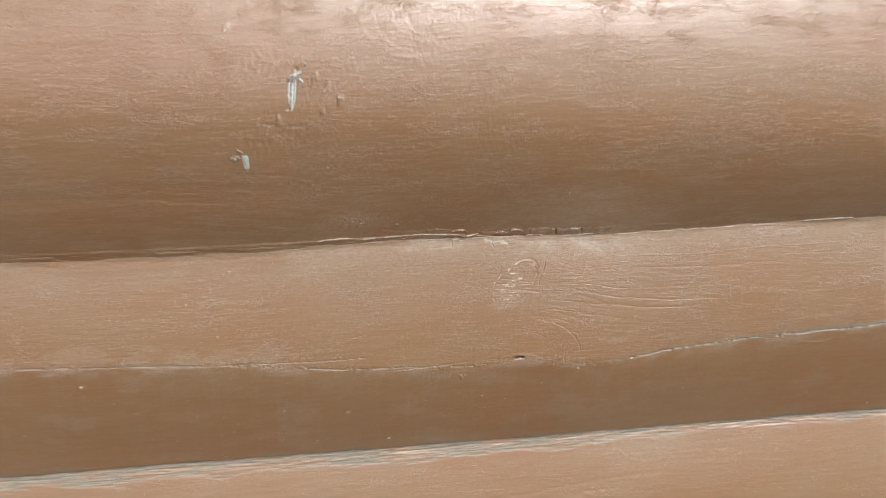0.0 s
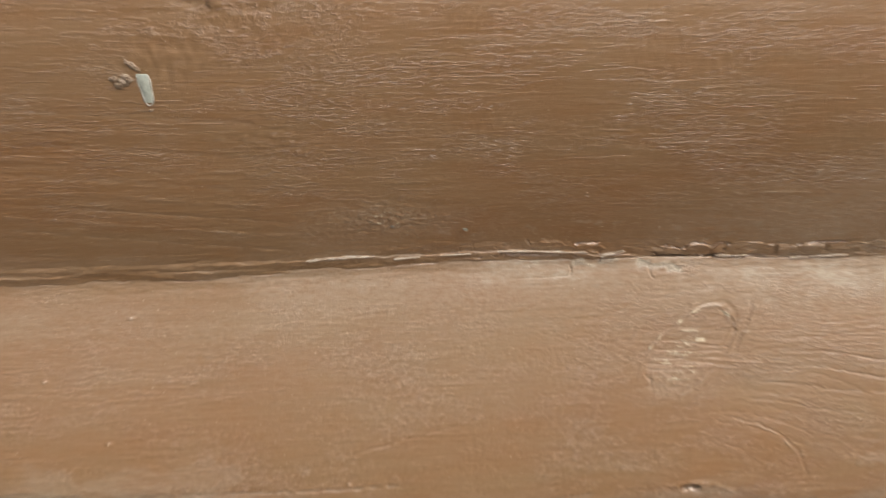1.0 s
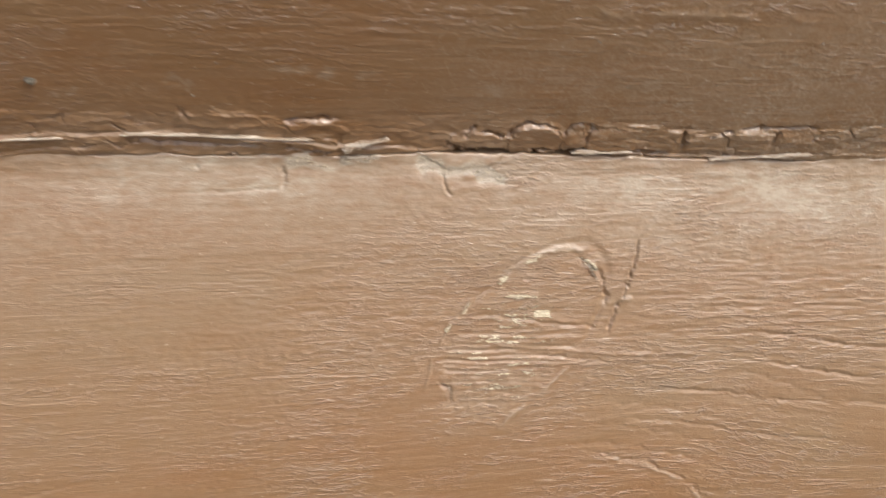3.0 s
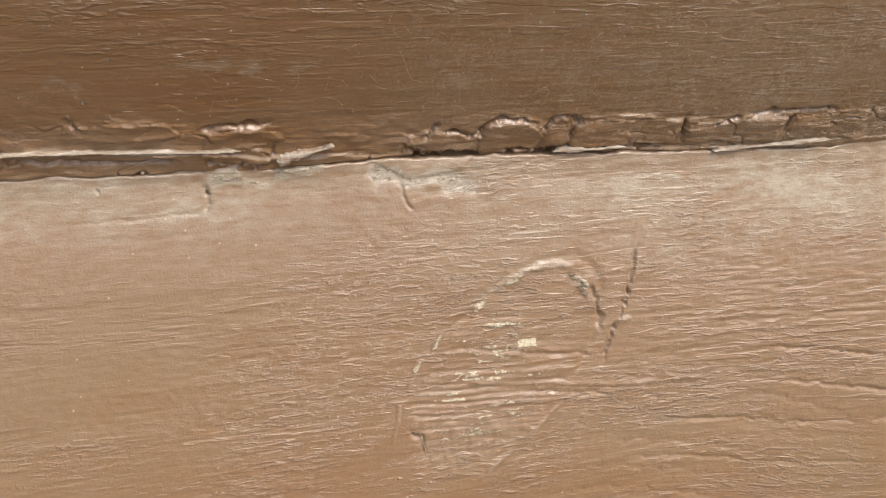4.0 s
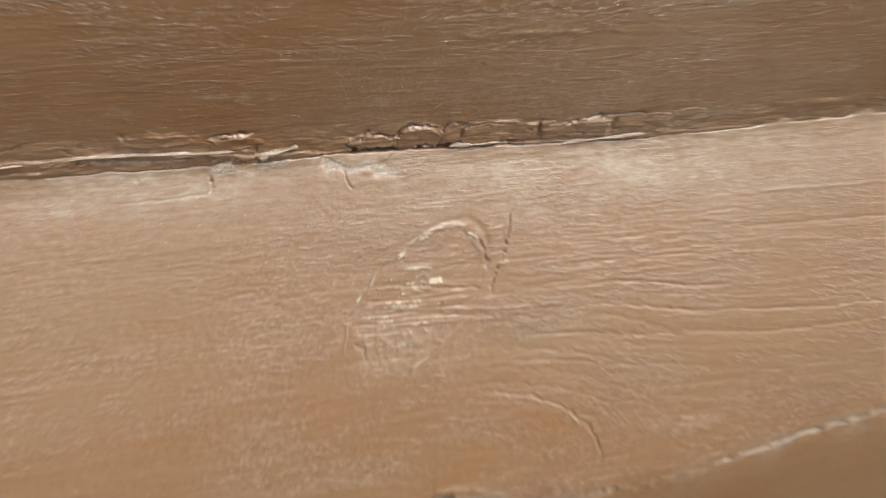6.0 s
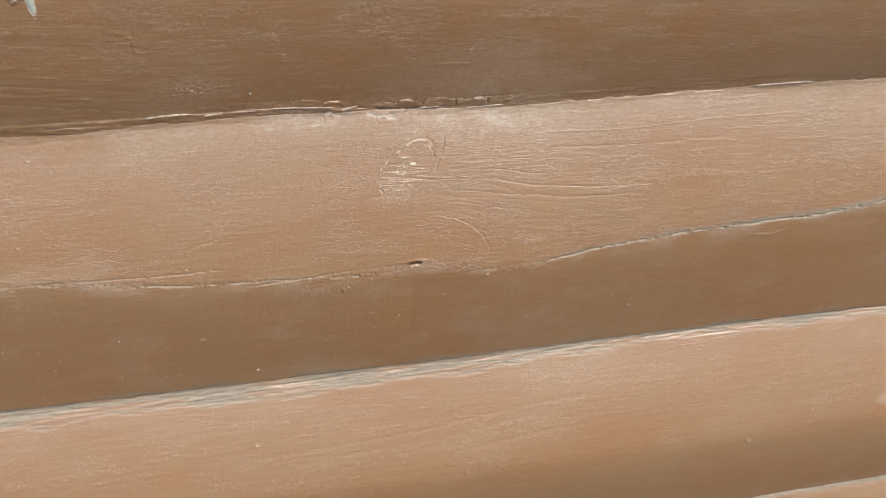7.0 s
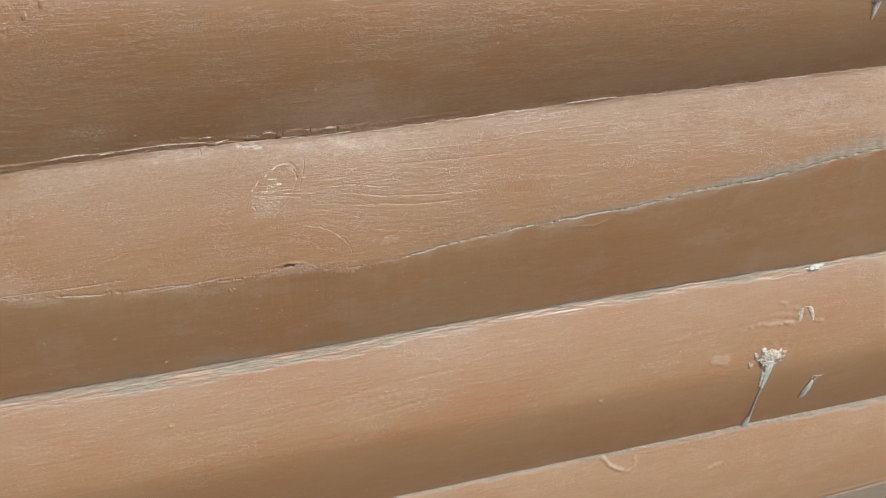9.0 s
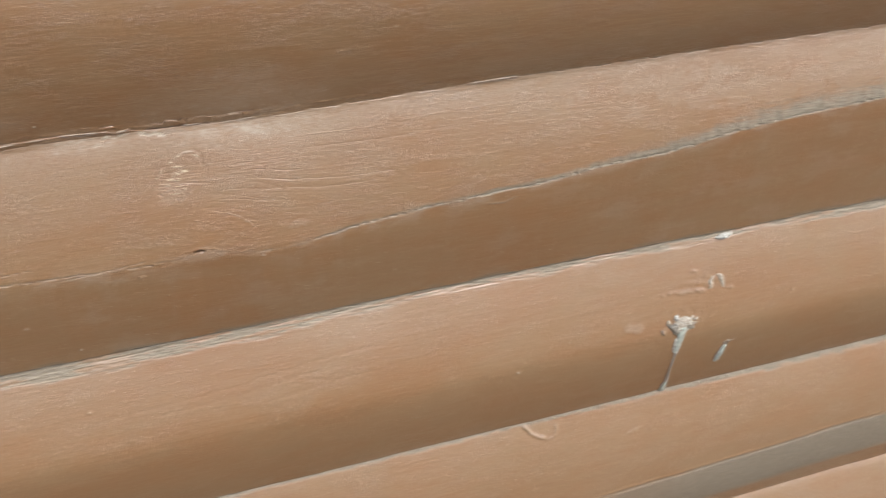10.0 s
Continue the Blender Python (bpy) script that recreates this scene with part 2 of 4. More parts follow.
class Face:
    """A board's face as a grid of heights, in metres outwards, with its wear and painted sheen."""

    def __init__(self, shape, xs, vs):
        self.b, self.xs = SHAPES[shape], xs
        self.X = np.repeat(xs[None, :], len(vs), 0)
        top, bot = edges(self.b, xs)
        self.Z = top[None, :] + (bot - top)[None, :] * vs[:, None]
        self.H = np.zeros_like(self.X)
        self.bare, self.pale, self.dust_and_sheen, self.lint, self.sleek = (np.zeros_like(self.X) for _ in range(5))
        self.flow = self.Z.copy()

    def cut(self, x0, x1):
        return slice(max(np.searchsorted(self.xs, x0) - 1, 0), min(np.searchsorted(self.xs, x1) + 1, len(self.xs)))

    def knot(self, x, z, size, long=1.9):
        """The grain parts and flows round a knot."""
        dx, dz = (self.X - x) / long, self.Z - z
        self.flow -= dz * size**2 / (dx**2 + dz**2 + 1.3 * size**2)

    def along(self, pts, wobble=0.0006, grain=260):
        """Distance from a line through pts and the share of the way along it, near the line."""
        pts = np.array(pts)
        c = self.cut(pts[:, 0].min() - 0.012, pts[:, 0].max() + 0.012)
        x, z = self.X[:, c], self.Z[:, c]
        x = x + wobble * layered(x * grain, z * grain, 3, 0.6)
        z = z + wobble * layered(x * grain + 50, z * grain + 9, 3, 0.6)
        best, share = np.full(x.shape, 9.0), np.zeros(x.shape)
        for n in range(len(pts) - 1):
            a, d = pts[n], pts[n + 1] - pts[n]
            s = np.clip(((x - a[0]) * d[0] + (z - a[1]) * d[1]) / (d @ d), 0, 1)
            far = np.hypot(x - a[0] - s * d[0], z - a[1] - s * d[1])
            near = far < best
            best, share = np.where(near, far, best), np.where(near, (n + s) / (len(pts) - 1), share)
        return c, best, share

    def line(self, pts, width, height, pale=0.0, bare=0.0, dust_and_sheen=0.0, broken=0.0, wobble=0.0006):
        """A groove (height below 0) or a ridge, with its wear; broken: how much of it is interrupted."""
        c, d, s = self.along(pts, wobble)
        d = d * (1 + 0.9 * layered(self.X[:, c] * 240 + 31, self.Z[:, c] * 240, 2))
        shape = np.exp(-((d / width) ** 2)) * np.clip(np.sin(np.pi * np.clip(s, 0.02, 0.98)) * 4, 0, 1)
        if broken:
            shape = shape * step(broken - 0.5, broken - 0.2, lattice(self.X[:, c] * 170 + pts[0][0] * 900, self.Z[:, c] * 170))
        self.H[:, c] += height * shape
        for layer, amount in ((self.pale, pale), (self.bare, bare), (self.dust_and_sheen, dust_and_sheen)):
            if amount:
                layer[:, c] = np.maximum(layer[:, c], amount * step(0.25, 0.7, shape))

    def patch(self, x, z, a, b, turn=0.0, height=0.0, pale=0.0, bare=0.0, dust_and_sheen=0.0, ragged=0.5, grain=300):
        """An oval patch with ragged edges, raised or worn."""
        r = 1.4 * max(a, b)
        c = self.cut(x - r, x + r)
        dx, dz = self.X[:, c] - x, self.Z[:, c] - z
        cs, sn = np.cos(np.radians(turn)), np.sin(np.radians(turn))
        q = np.hypot((dx * cs + dz * sn) / a, (-dx * sn + dz * cs) / b)
        q = q + ragged * layered(self.X[:, c] * grain, self.Z[:, c] * grain)
        m = step(1.05, 0.75, q)
        self.H[:, c] += height * m
        for layer, amount in ((self.pale, pale), (self.bare, bare), (self.dust_and_sheen, dust_and_sheen)):
            if amount:
                layer[:, c] = np.maximum(layer[:, c], amount * m)

    def plate(self, pts, height, rim=0.00022):
        """A lifted sheet of paint with the outline pts."""
        c, d, _ = self.along(list(pts) + [pts[0]], 0.0012, 210)
        x, z = self.X[:, c], self.Z[:, c]
        inside = np.zeros(x.shape, bool)
        for (x0, z0), (x1, z1) in zip(pts, list(pts[1:]) + [pts[0]]):
            if z0 != z1:
                inside ^= ((z0 > z) != (z1 > z)) & (x < (x1 - x0) * (z - z0) / (z1 - z0) + x0)
        self.H[:, c] += height * step(-rim, rim, np.where(inside, d, -d))

    def base(self, rough=1.0, fine=True):
        """Slow waves, the grain's ridges and the brushed skin of the paint."""
        x, z, f = self.X, self.Z, self.flow
        self.H += 0.0007 * layered(x * 5, z * 14, 2)
        strong = 0.3 + 0.9 * step(-0.35, 0.45, layered(x * 9 + 5, z * 16, 2))
        self.H += rough * strong * 0.00007 * layered(x * 20, f * 260, 3, 0.6)
        if fine:
            skin = step(-0.15, 0.35, layered(x * 30 + 3, z * 60 + 1, 2))
            worms = 1 - np.abs(layered(x * 330 + 0.8 * lattice(x * 90, z * 90), f * 700, 2)) * 2
            self.H += rough * (0.15 + skin) * 0.00005 * worms
            self.H += rough * skin * 0.00005 * layered(x * 260, z * 430, 2)

    def finish(self, name, parent):
        b, (rows, cols) = self.b, self.X.shape
        y = profile(b, self.X, self.Z)
        dz = np.gradient(y, axis=0) / np.gradient(self.Z, axis=0)
        n = 1 / np.sqrt(1 + dz**2)
        co = np.stack([self.X, y - self.H * n, self.Z + self.H * dz * n], -1)
        # the edges turn back into the joint
        head, foot = co[:1].copy(), co[-1:].copy()
        lip = foot + (0, 0.0012, -0.0009)
        co = np.concatenate([head + (0, 0.02, 0.006), head + (0, 0.002, 0.002), co, lip, lip + (0, 0.018, 0.002)])
        extra = lambda m: np.concatenate([m[:1], m[:1], m, m[-1:], m[-1:]])  # noqa: E731
        rows += 4
        i = np.arange(rows * cols).reshape(rows, cols)
        quads = np.stack([i[:-1, :-1], i[1:, :-1], i[1:, 1:], i[:-1, 1:]], -1).reshape(-1, 4)
        me = bpy.data.meshes.new(name)
        me.vertices.add(rows * cols)
        me.vertices.foreach_set("co", co.reshape(-1).astype(np.float32))
        me.loops.add(quads.size)
        me.loops.foreach_set("vertex_index", quads.reshape(-1).astype(np.int32))
        me.polygons.add(len(quads))
        me.polygons.foreach_set("loop_start", np.arange(0, quads.size, 4, dtype=np.int32))
        me.update(calc_edges=True)
        me.polygons.foreach_set("use_smooth", np.ones(len(quads), bool))
        uv = me.uv_layers.new(name="grain")
        flat = np.stack([co[..., 0], extra(self.flow)], -1).reshape(-1, 2)
        uv.data.foreach_set("uv", flat[quads.reshape(-1)].reshape(-1).astype(np.float32))
        for key, layer in (("bare", self.bare), ("pale", self.pale), ("dust_and_sheen", self.dust_and_sheen), ("lint", self.lint), ("sleek", self.sleek)):
            me.attributes.new(key, "FLOAT", "POINT").data.foreach_set("value", extra(layer).reshape(-1).astype(np.float32))
        me.materials.append(PAINT)
        ob = new(name, me)
        ob.parent = parent
        return ob


def part(name, bm, mat, parent, label="", smooth=True):
    """One mesh from a bmesh, under a thing or a part."""
    me = bpy.data.meshes.new(name)
    bm.to_mesh(me)
    bm.free()
    me.materials.append(mat)
    me.polygons.foreach_set("use_smooth", np.full(len(me.polygons), smooth))
    ob = new(name, me)
    ob.parent = parent
    return tagged(ob, label)


# ---- ground and wall ----
bm = bmesh.new()
bmesh.ops.create_grid(bm, x_segments=40, y_segments=40, size=300)
ground = part("ground", bm, GROUND, None)
tagged(ground, "bare trodden earth at the foot of the wall", "ground", kind="structure")

bm = bmesh.new()
bmesh.ops.create_cube(bm, size=1.0, matrix=Matrix.LocRotScale((0.4, 0.760, 1.12), None, (4.0, 0.12, 2.28)))
bmesh.ops.bevel(bm, geom=bm.edges[:], offset=0.004, segments=1, affect="EDGES")
wall = part("wall", bm, BACKING, None, smooth=False)
tagged(wall, "log cabin wall clad with rounded boards in old brown paint", "wall", kind="structure")


def spaced(*stretches):
    """Positions along stretches of (start, end, spacing)."""
    out = [np.arange(a, b, s) for a, b, s in stretches]
    out = np.concatenate(out + [[stretches[-1][1]]])
    return out[np.r_[True, np.diff(out) > 1e-5]]


NEAR_X = spaced((-1.6, -0.35, 0.05), (-0.35, -0.05, 0.0019), (-0.05, 0.05, 0.0007), (0.05, 0.11, 0.0005), (0.11, 0.285, 0.00025), (0.285, 0.62, 0.0011), (0.62, 0.95, 0.0019), (0.95, 2.4, 0.05))
FAR_X = spaced((-1.6, -0.35, 0.05), (-0.35, 1.15, 0.0017), (1.15, 2.4, 0.05))


PLATE_X = (-0.40, 0.00, 0.06, 0.10, 0.135, 0.147, 0.155, 0.163, 0.170, 0.185, 0.192, 0.2014, 0.206, 0.213, 0.22, 0.24, 0.254, 0.264, 0.30, 0.45, 1.1)
PLATE_Z = (1.0885, 1.0885, 1.0890, 1.0900, 1.0893, 1.0888, 1.0877, 1.0882, 1.0852, 1.0846, 1.0835, 1.0858, 1.0866, 1.0861, 1.0870, 1.0848, 1.0859, 1.0858, 1.0860, 1.0850, 1.0850)


def upper_board():
    f = Face("upper", NEAR_X, spaced((0, 0.62, 0.0066), (0.62, 0.80, 0.0036), (0.80, 0.935, 0.0024), (0.935, 1.0, 0.0009)))
    f.knot(0.035, 1.178, 0.006)
    f.knot(0.135, 1.245, 0.008)
    f.base()
    z, x = f.Z, f.X
    top, bot = edges(f.b, x)
    up = z - bot
    # wrinkled paint over the resinous knots
    for kx, kz, ka, kb in ((0.014, 1.167, 0.016, 0.010), (0.008, 1.163, 0.010, 0.006), (0.033, 1.170, 0.022, 0.012), (0.052, 1.200, 0.020, 0.014), (0.047, 1.138, 0.014, 0.010), (0.02, 1.22, 0.02, 0.012)):
        near = np.exp(-(((x - kx) / ka) ** 2) - ((z - kz) / kb) ** 2)
        f.H += near * 0.00028 * layered(x * 260, z * 380, 3, 0.6)
    for px, pz, a, turn in ((0.036, 1.138, 0.0020, 20), (0.041, 1.1345, 0.0022, -15), (0.046, 1.1385, 0.0026, 25), (0.050, 1.1350, 0.0022, 10), (0.0475, 1.1425, 0.0020, 30), (0.054, 1.1312, 0.0024, -10), (0.0545, 1.126, 0.0030, 8), (0.043, 1.146, 0.0018, 0)):
        f.patch(px, pz, a, 0.3 * a, turn, 0.00025, ragged=1.0, grain=500)
    # brush marks that run askew over the grain
    cross = step(0.0, 0.3, layered(x * 26 + 9, z * 34 + 2, 2)) * step(1.115, 1.145, z) * np.interp(x, (0.04, 0.09, 0.22, 0.30), (0.2, 1, 1, 0.4))
    f.H += cross * 0.00009 * layered(x * 420 + z * 190, z * 110 - x * 40, 3, 0.6)
    f.sleek = 0.40 * step(0.050, 0.015, up) * np.interp(x, (0.10, 0.17, 0.24), (0.4, 1.0, 0.2))
    # a crack in the crest over the resin, and grain that sinks towards it
    f.line(((0.0160, 1.1832), (0.0219, 1.1827), (0.0337, 1.1810), (0.0420, 1.1806), (0.0520, 1.1820)), 0.00035, -0.0006, wobble=0.0010)
    f.line(((0.0330, 1.1800), (0.0380, 1.1796), (0.0440, 1.1796)), 0.0004, 0.0002, dust_and_sheen=0.5, broken=0.1)
    for n in range(9):
        a = 1.146 - 0.0058 * n
        f.line([(-0.06 + 0.022 * k, a + 0.004 - 0.0016 * k - 0.0007 * n * k * 0.25) for k in range(6)], 0.0007, 0.00016 if n % 2 else -0.00016, dust_and_sheen=0.25, broken=0.25)
    # dusty scuffs low on the face
    f.dust_and_sheen += 0.34 * step(0.034, 0.004, up) * step(-0.25, 0.35, layered(x * 22, z * 55, 3))
    f.lint += 0.75 * step(0.050, 0.008, up) * step(-0.05, 0.35, layered(x * 45 + 6, z * 90, 3)) * np.interp(x, (-0.1, 0.05, 0.12, 0.15, 0.19, 0.23, 0.4), (0.5, 0.8, 0.6, 0.25, 0.5, 1.0, 0.5))
    scuff = np.exp(-(((x - 0.082) / 0.020) ** 2) - ((z - 1.102) / 0.008) ** 2)
    f.H += scuff * 0.00045 * layered(x * 380, z * 620, 3, 0.7)
    f.lint += 1.0 * scuff
    f.pale = np.maximum(f.pale, 0.66 * scuff**0.6 * step(0.05, 0.25, layered(x * 420, z * 620 + 7, 3, 0.7)))
    f.patch(0.260, 1.0965, 0.055, 0.009, 0, 0, dust_and_sheen=0.3, ragged=1.0, grain=130)
    f.patch(0.082, 1.101, 0.030, 0.009, 0, 0.0, dust_and_sheen=0.2, ragged=1.1, grain=130)
    f.patch(0.262, 1.112, 0.030, 0.011, 0, 0, dust_and_sheen=0.35, ragged=1.1, grain=110)
    f.patch(0.255, 1.099, 0.05, 0.008, 0, 0, dust_and_sheen=0.2, ragged=1.1, grain=160)
    # pale grey spots, and a faint weave of streaks further along
    for n, (px, pz) in enumerate(((0.1689, 1.0976), (0.1617, 1.0979), (0.1555, 1.0987), (0.1378, 1.0949), (0.1352, 1.0970), (0.1936, 1.0945), (0.2352, 1.0975), (0.2462, 1.0900), (0.2544, 1.0899), (0.2244, 1.0961), (0.1160, 1.0935), (0.1040, 1.0955))):
        f.patch(px, pz, 0.0015 + 0.0005 * (n % 3), 0.0008 + 0.0003 * (n % 2), 8, 0.0, dust_and_sheen=0.8, ragged=1.9, grain=460)
    weave = np.interp(x, (0.16, 0.22, 0.30, 0.34), (0.0, 1, 1, 0.3)) * step(0.050, 0.012, up)
    f.dust_and_sheen += 0.22 * weave * (0.5 * step(0.05, 0.5, layered(x * 420, z * 40, 2)) + 0.5 * step(0.05, 0.5, layered(x * 40, z * 700, 2)))
    f.lint += 0.9 * weave
    # flaking layers along the bottom edge
    rim = np.interp(x, PLATE_X, PLATE_Z) + 0.0009 * layered(x * 150, z * 60 + 2, 4, 0.65)
    lip = step(0.00014, -0.00014, z - rim)
    lip = lip * np.interp(x, (0.05, 0.12, 0.30, 0.36), (0.35, 1.0, 1.0, 0.4)) * step(-0.25, 0.3, layered(x * 70, z * 120 + 21, 3, 0.65) + 0.15)
    f.H += lip * (0.00022 + 0.0003 * layered(x * 60, z * 330, 3, 0.6))
    f.H += 0.00040 * step(0.012, 0.004, up) * layered(x * 130, z * 300, 3, 0.6)
    # a bead of old paint that fills the joint, its upper edge standing out
    ledge = np.interp(x, (-0.4, 0.00, 0.03, 0.05, 0.077, 0.10, 0.13, 0.155, 0.17, 0.24), (1.0835, 1.0832, 1.0836, 1.0836, 1.0842, 1.0842, 1.0852, 1.0836, 1.0815, 1.0790)) + 0.0007 * layered(x * 75, 0 * x + 14, 4, 0.6)
    sharp = np.interp(x, (0.03, 0.06), (0.0010, 0.0002))
    bead = step(1.0, -1.0, (z - ledge) / sharp)
    f.H += bead * np.interp(x, (-0.2, 0.05, 0.16, 0.20, 0.4), (0.0003, 0.0006, 0.0007, 0.0003, 0.0002)) * (1 + 0.8 * layered(x * 60, z * 220, 3))
    shelf = ledge - 0.0032 + 0.0010 * layered(x * 45 + 3, 0 * x + 8, 3)
    f.H += 0.0004 * step(0.0002, -0.0002, z - shelf) * step(-0.2, 0.2, lattice(x * 30, 0 * x + 6)) * np.interp(x, (-0.4, 0.10, 0.15), (1, 1, 0.4))
    f.bare = np.maximum(f.bare, 0.75 * np.exp(-(((z - ledge - 0.0001) / 0.0005) ** 2)) * step(-0.15, 0.25, layered(x * 40 + 7, 0 * x, 3)) * np.interp(x, (-0.4, 0.04, 0.06, 0.16, 0.18), (0.0, 0.05, 0.5, 0.5, 0)))
    split = cells(x * 110 + 0.4 * lattice(x * 300, z * 300), z * 190 + 0.4 * lattice(x * 300 + 9, z * 300))
    f.H -= 0.0006 * lip * step(0.05, 0.015, split) * step(-0.05, 0.15, lattice(x * 120, z * 160 + 4))
    # separate sheets of paint, lifted at their rims
    for pts, high in (
        (((0.1860, 1.0815), (0.1868, 1.0842), (0.1893, 1.0850), (0.1925, 1.0846), (0.1960, 1.0842), (0.1985, 1.0835), (0.1985, 1.0806), (0.1900, 1.0803)), 0.00045),
        (((0.1988, 1.0806), (0.1984, 1.0840), (0.2000, 1.0858), (0.2025, 1.0868), (0.2060, 1.0866), (0.2085, 1.0846), (0.2098, 1.0830), (0.2090, 1.0803)), 0.00050),
        (((0.2100, 1.0806), (0.2096, 1.0838), (0.2105, 1.0858), (0.2130, 1.0864), (0.2142, 1.0840), (0.2140, 1.0806)), 0.00035),
        (((0.2148, 1.0806), (0.2150, 1.0852), (0.2200, 1.0860), (0.2280, 1.0856), (0.2338, 1.0852), (0.2342, 1.0806), (0.2240, 1.0802)), 0.00040),
        (((0.2362, 1.0802), (0.2358, 1.0842), (0.2420, 1.0846), (0.2500, 1.0852), (0.2550, 1.0846), (0.2544, 1.0800)), 0.00035),
        (((0.2562, 1.0798), (0.2566, 1.0846), (0.2640, 1.0850), (0.2710, 1.0842), (0.2705, 1.0794)), 0.00035),
        (((0.1540, 1.0830), (0.1552, 1.0868), (0.1600, 1.0874), (0.1650, 1.0866), (0.1668, 1.0850), (0.1640, 1.0842), (0.1600, 1.0836)), 0.00035),
        (((0.1548, 1.0812), (0.1560, 1.0834), (0.1610, 1.0838), (0.1645, 1.0832), (0.1650, 1.0818), (0.1620, 1.0806)), 0.00055),
        (((0.1345, 1.0866), (0.1362, 1.0892), (0.1390, 1.0886), (0.1412, 1.0900), (0.1440, 1.0888), (0.1490, 1.0890), (0.1515, 1.0868), (0.1430, 1.0860)), 0.00030),
    ):
        f.plate(pts, high)
    for pts, width, deep in (
        (((0.2349, 1.0850), (0.2347, 1.0835), (0.2352, 1.0815)), 0.00040, -0.0022),
        (((0.2560, 1.0846), (0.2554, 1.0832), (0.2556, 1.0816)), 0.00030, -0.0016),
        (((0.1860, 1.0826), (0.1876, 1.0812), (0.1930, 1.0806), (0.1990, 1.0803)), 0.00030, -0.0014),
        (((0.1896, 1.0836), (0.1905, 1.0849), (0.1913, 1.0862)), 0.00026, -0.0012),
        (((0.1928, 1.0845), (0.1950, 1.0843), (0.1978, 1.0837)), 0.00026, -0.0012),
        (((0.1983, 1.0838), (0.1994, 1.0853), (0.2014, 1.0868), (0.2052, 1.0867), (0.2080, 1.0856)), 0.00026, -0.0013),
        (((0.2088, 1.0841), (0.2108, 1.0862), (0.2128, 1.0866)), 0.00022, -0.0009),
        (((0.2140, 1.0868), (0.2152, 1.0850), (0.2146, 1.0826)), 0.00026, -0.0011),
        (((0.2405, 1.0838), (0.2428, 1.0844), (0.2450, 1.0850)), 0.00026, -0.0012),
        (((0.2472, 1.0858), (0.2540, 1.0862), (0.2641, 1.0860)), 0.00026, -0.0011),
        (((0.2020, 1.0806), (0.2100, 1.0803), (0.2160, 1.0799), (0.2250, 1.0799), (0.2330, 1.0796)), 0.00030, -0.0013),
        (((0.1540, 1.0871), (0.1590, 1.0880), (0.1648, 1.0884)), 0.00030, -0.0010),
        (((0.1545, 1.0818), (0.1580, 1.0812), (0.1640, 1.0810)), 0.00030, -0.0010),
        (((0.1360, 1.0904), (0.1366, 1.0888), (0.1374, 1.0880)), 0.00025, -0.0006),
        (((0.1260, 1.0836), (0.1380, 1.0830), (0.1500, 1.0822)), 0.00040, -0.0009),
    ):
        f.line(pts, width, deep, wobble=0.0008)
    for pts in (
        ((0.1363, 1.0893), (0.1390, 1.0890), (0.1412, 1.0904), (0.1440, 1.0890), (0.1480, 1.0892)),
        ((0.1547, 1.0873), (0.1600, 1.0877), (0.1650, 1.0868)),
        ((0.1560, 1.0836), (0.1610, 1.0840), (0.1640, 1.0833), (0.1650, 1.0818)),
        ((0.1988, 1.0845), (0.2025, 1.0866), (0.2060, 1.0865)),
        ((0.2160, 1.0862), (0.2220, 1.0864), (0.2300, 1.0860)),
    ):
        f.line(pts, 0.0003, 0.0002, dust_and_sheen=0.35, broken=0.1)
    f.line(((0.1547, 1.0877), (0.1590, 1.0882), (0.1634, 1.0880)), 0.00022, -0.0005)
    f.line(((0.205, 1.1105), (0.23, 1.1112), (0.26, 1.1100)), 0.0006, 0.0002, dust_and_sheen=0.5, broken=0.3)
    for n in range(4):
        r = 0.010 + 0.0055 * n
        f.line([(0.140 + 2.0 * r * math.cos(a), 1.250 + 1.1 * r * math.sin(a)) for a in np.linspace(2.9, 4.7, 7)], 0.0011, 0.00009 if n % 2 else -0.00009)
    for px, pz, r in ((0.046, 1.222, 0.004), (0.056, 1.213, 0.003), (0.064, 1.206, 0.0028), (0.072, 1.198, 0.003), (0.030, 1.185, 0.004), (0.06, 1.19, 0.0025)):
        f.patch(px, pz, r, 0.6 * r, 60, 0.0007, ragged=0.8)
    # bright scraped edge towards the right
    f.line(((0.43, 1.0829), (0.48, 1.0838), (0.545, 1.0825), (0.60, 1.0832), (0.70, 1.0838), (0.85, 1.0835)), 0.0009, 0.0004, bare=0.7, pale=0.5, broken=0.42)
    # pale specks
    for px, pz, r in ((0.2392, 1.1202, 0.0011), (0.1897, 1.1533, 0.0008), (0.3730, 1.1440, 0.0016), (0.0364, 1.154, 0.0008), (-0.001, 1.2446, 0.0032), (0.062, 1.204, 0.0022), (0.0714, 1.2002, 0.002), (0.31, 1.205, 0.0016)):
        f.patch(px, pz, r, 0.7 * r, 40, 0.0003, pale=0.55, dust_and_sheen=0.8)
    return f.finish("board", wall)


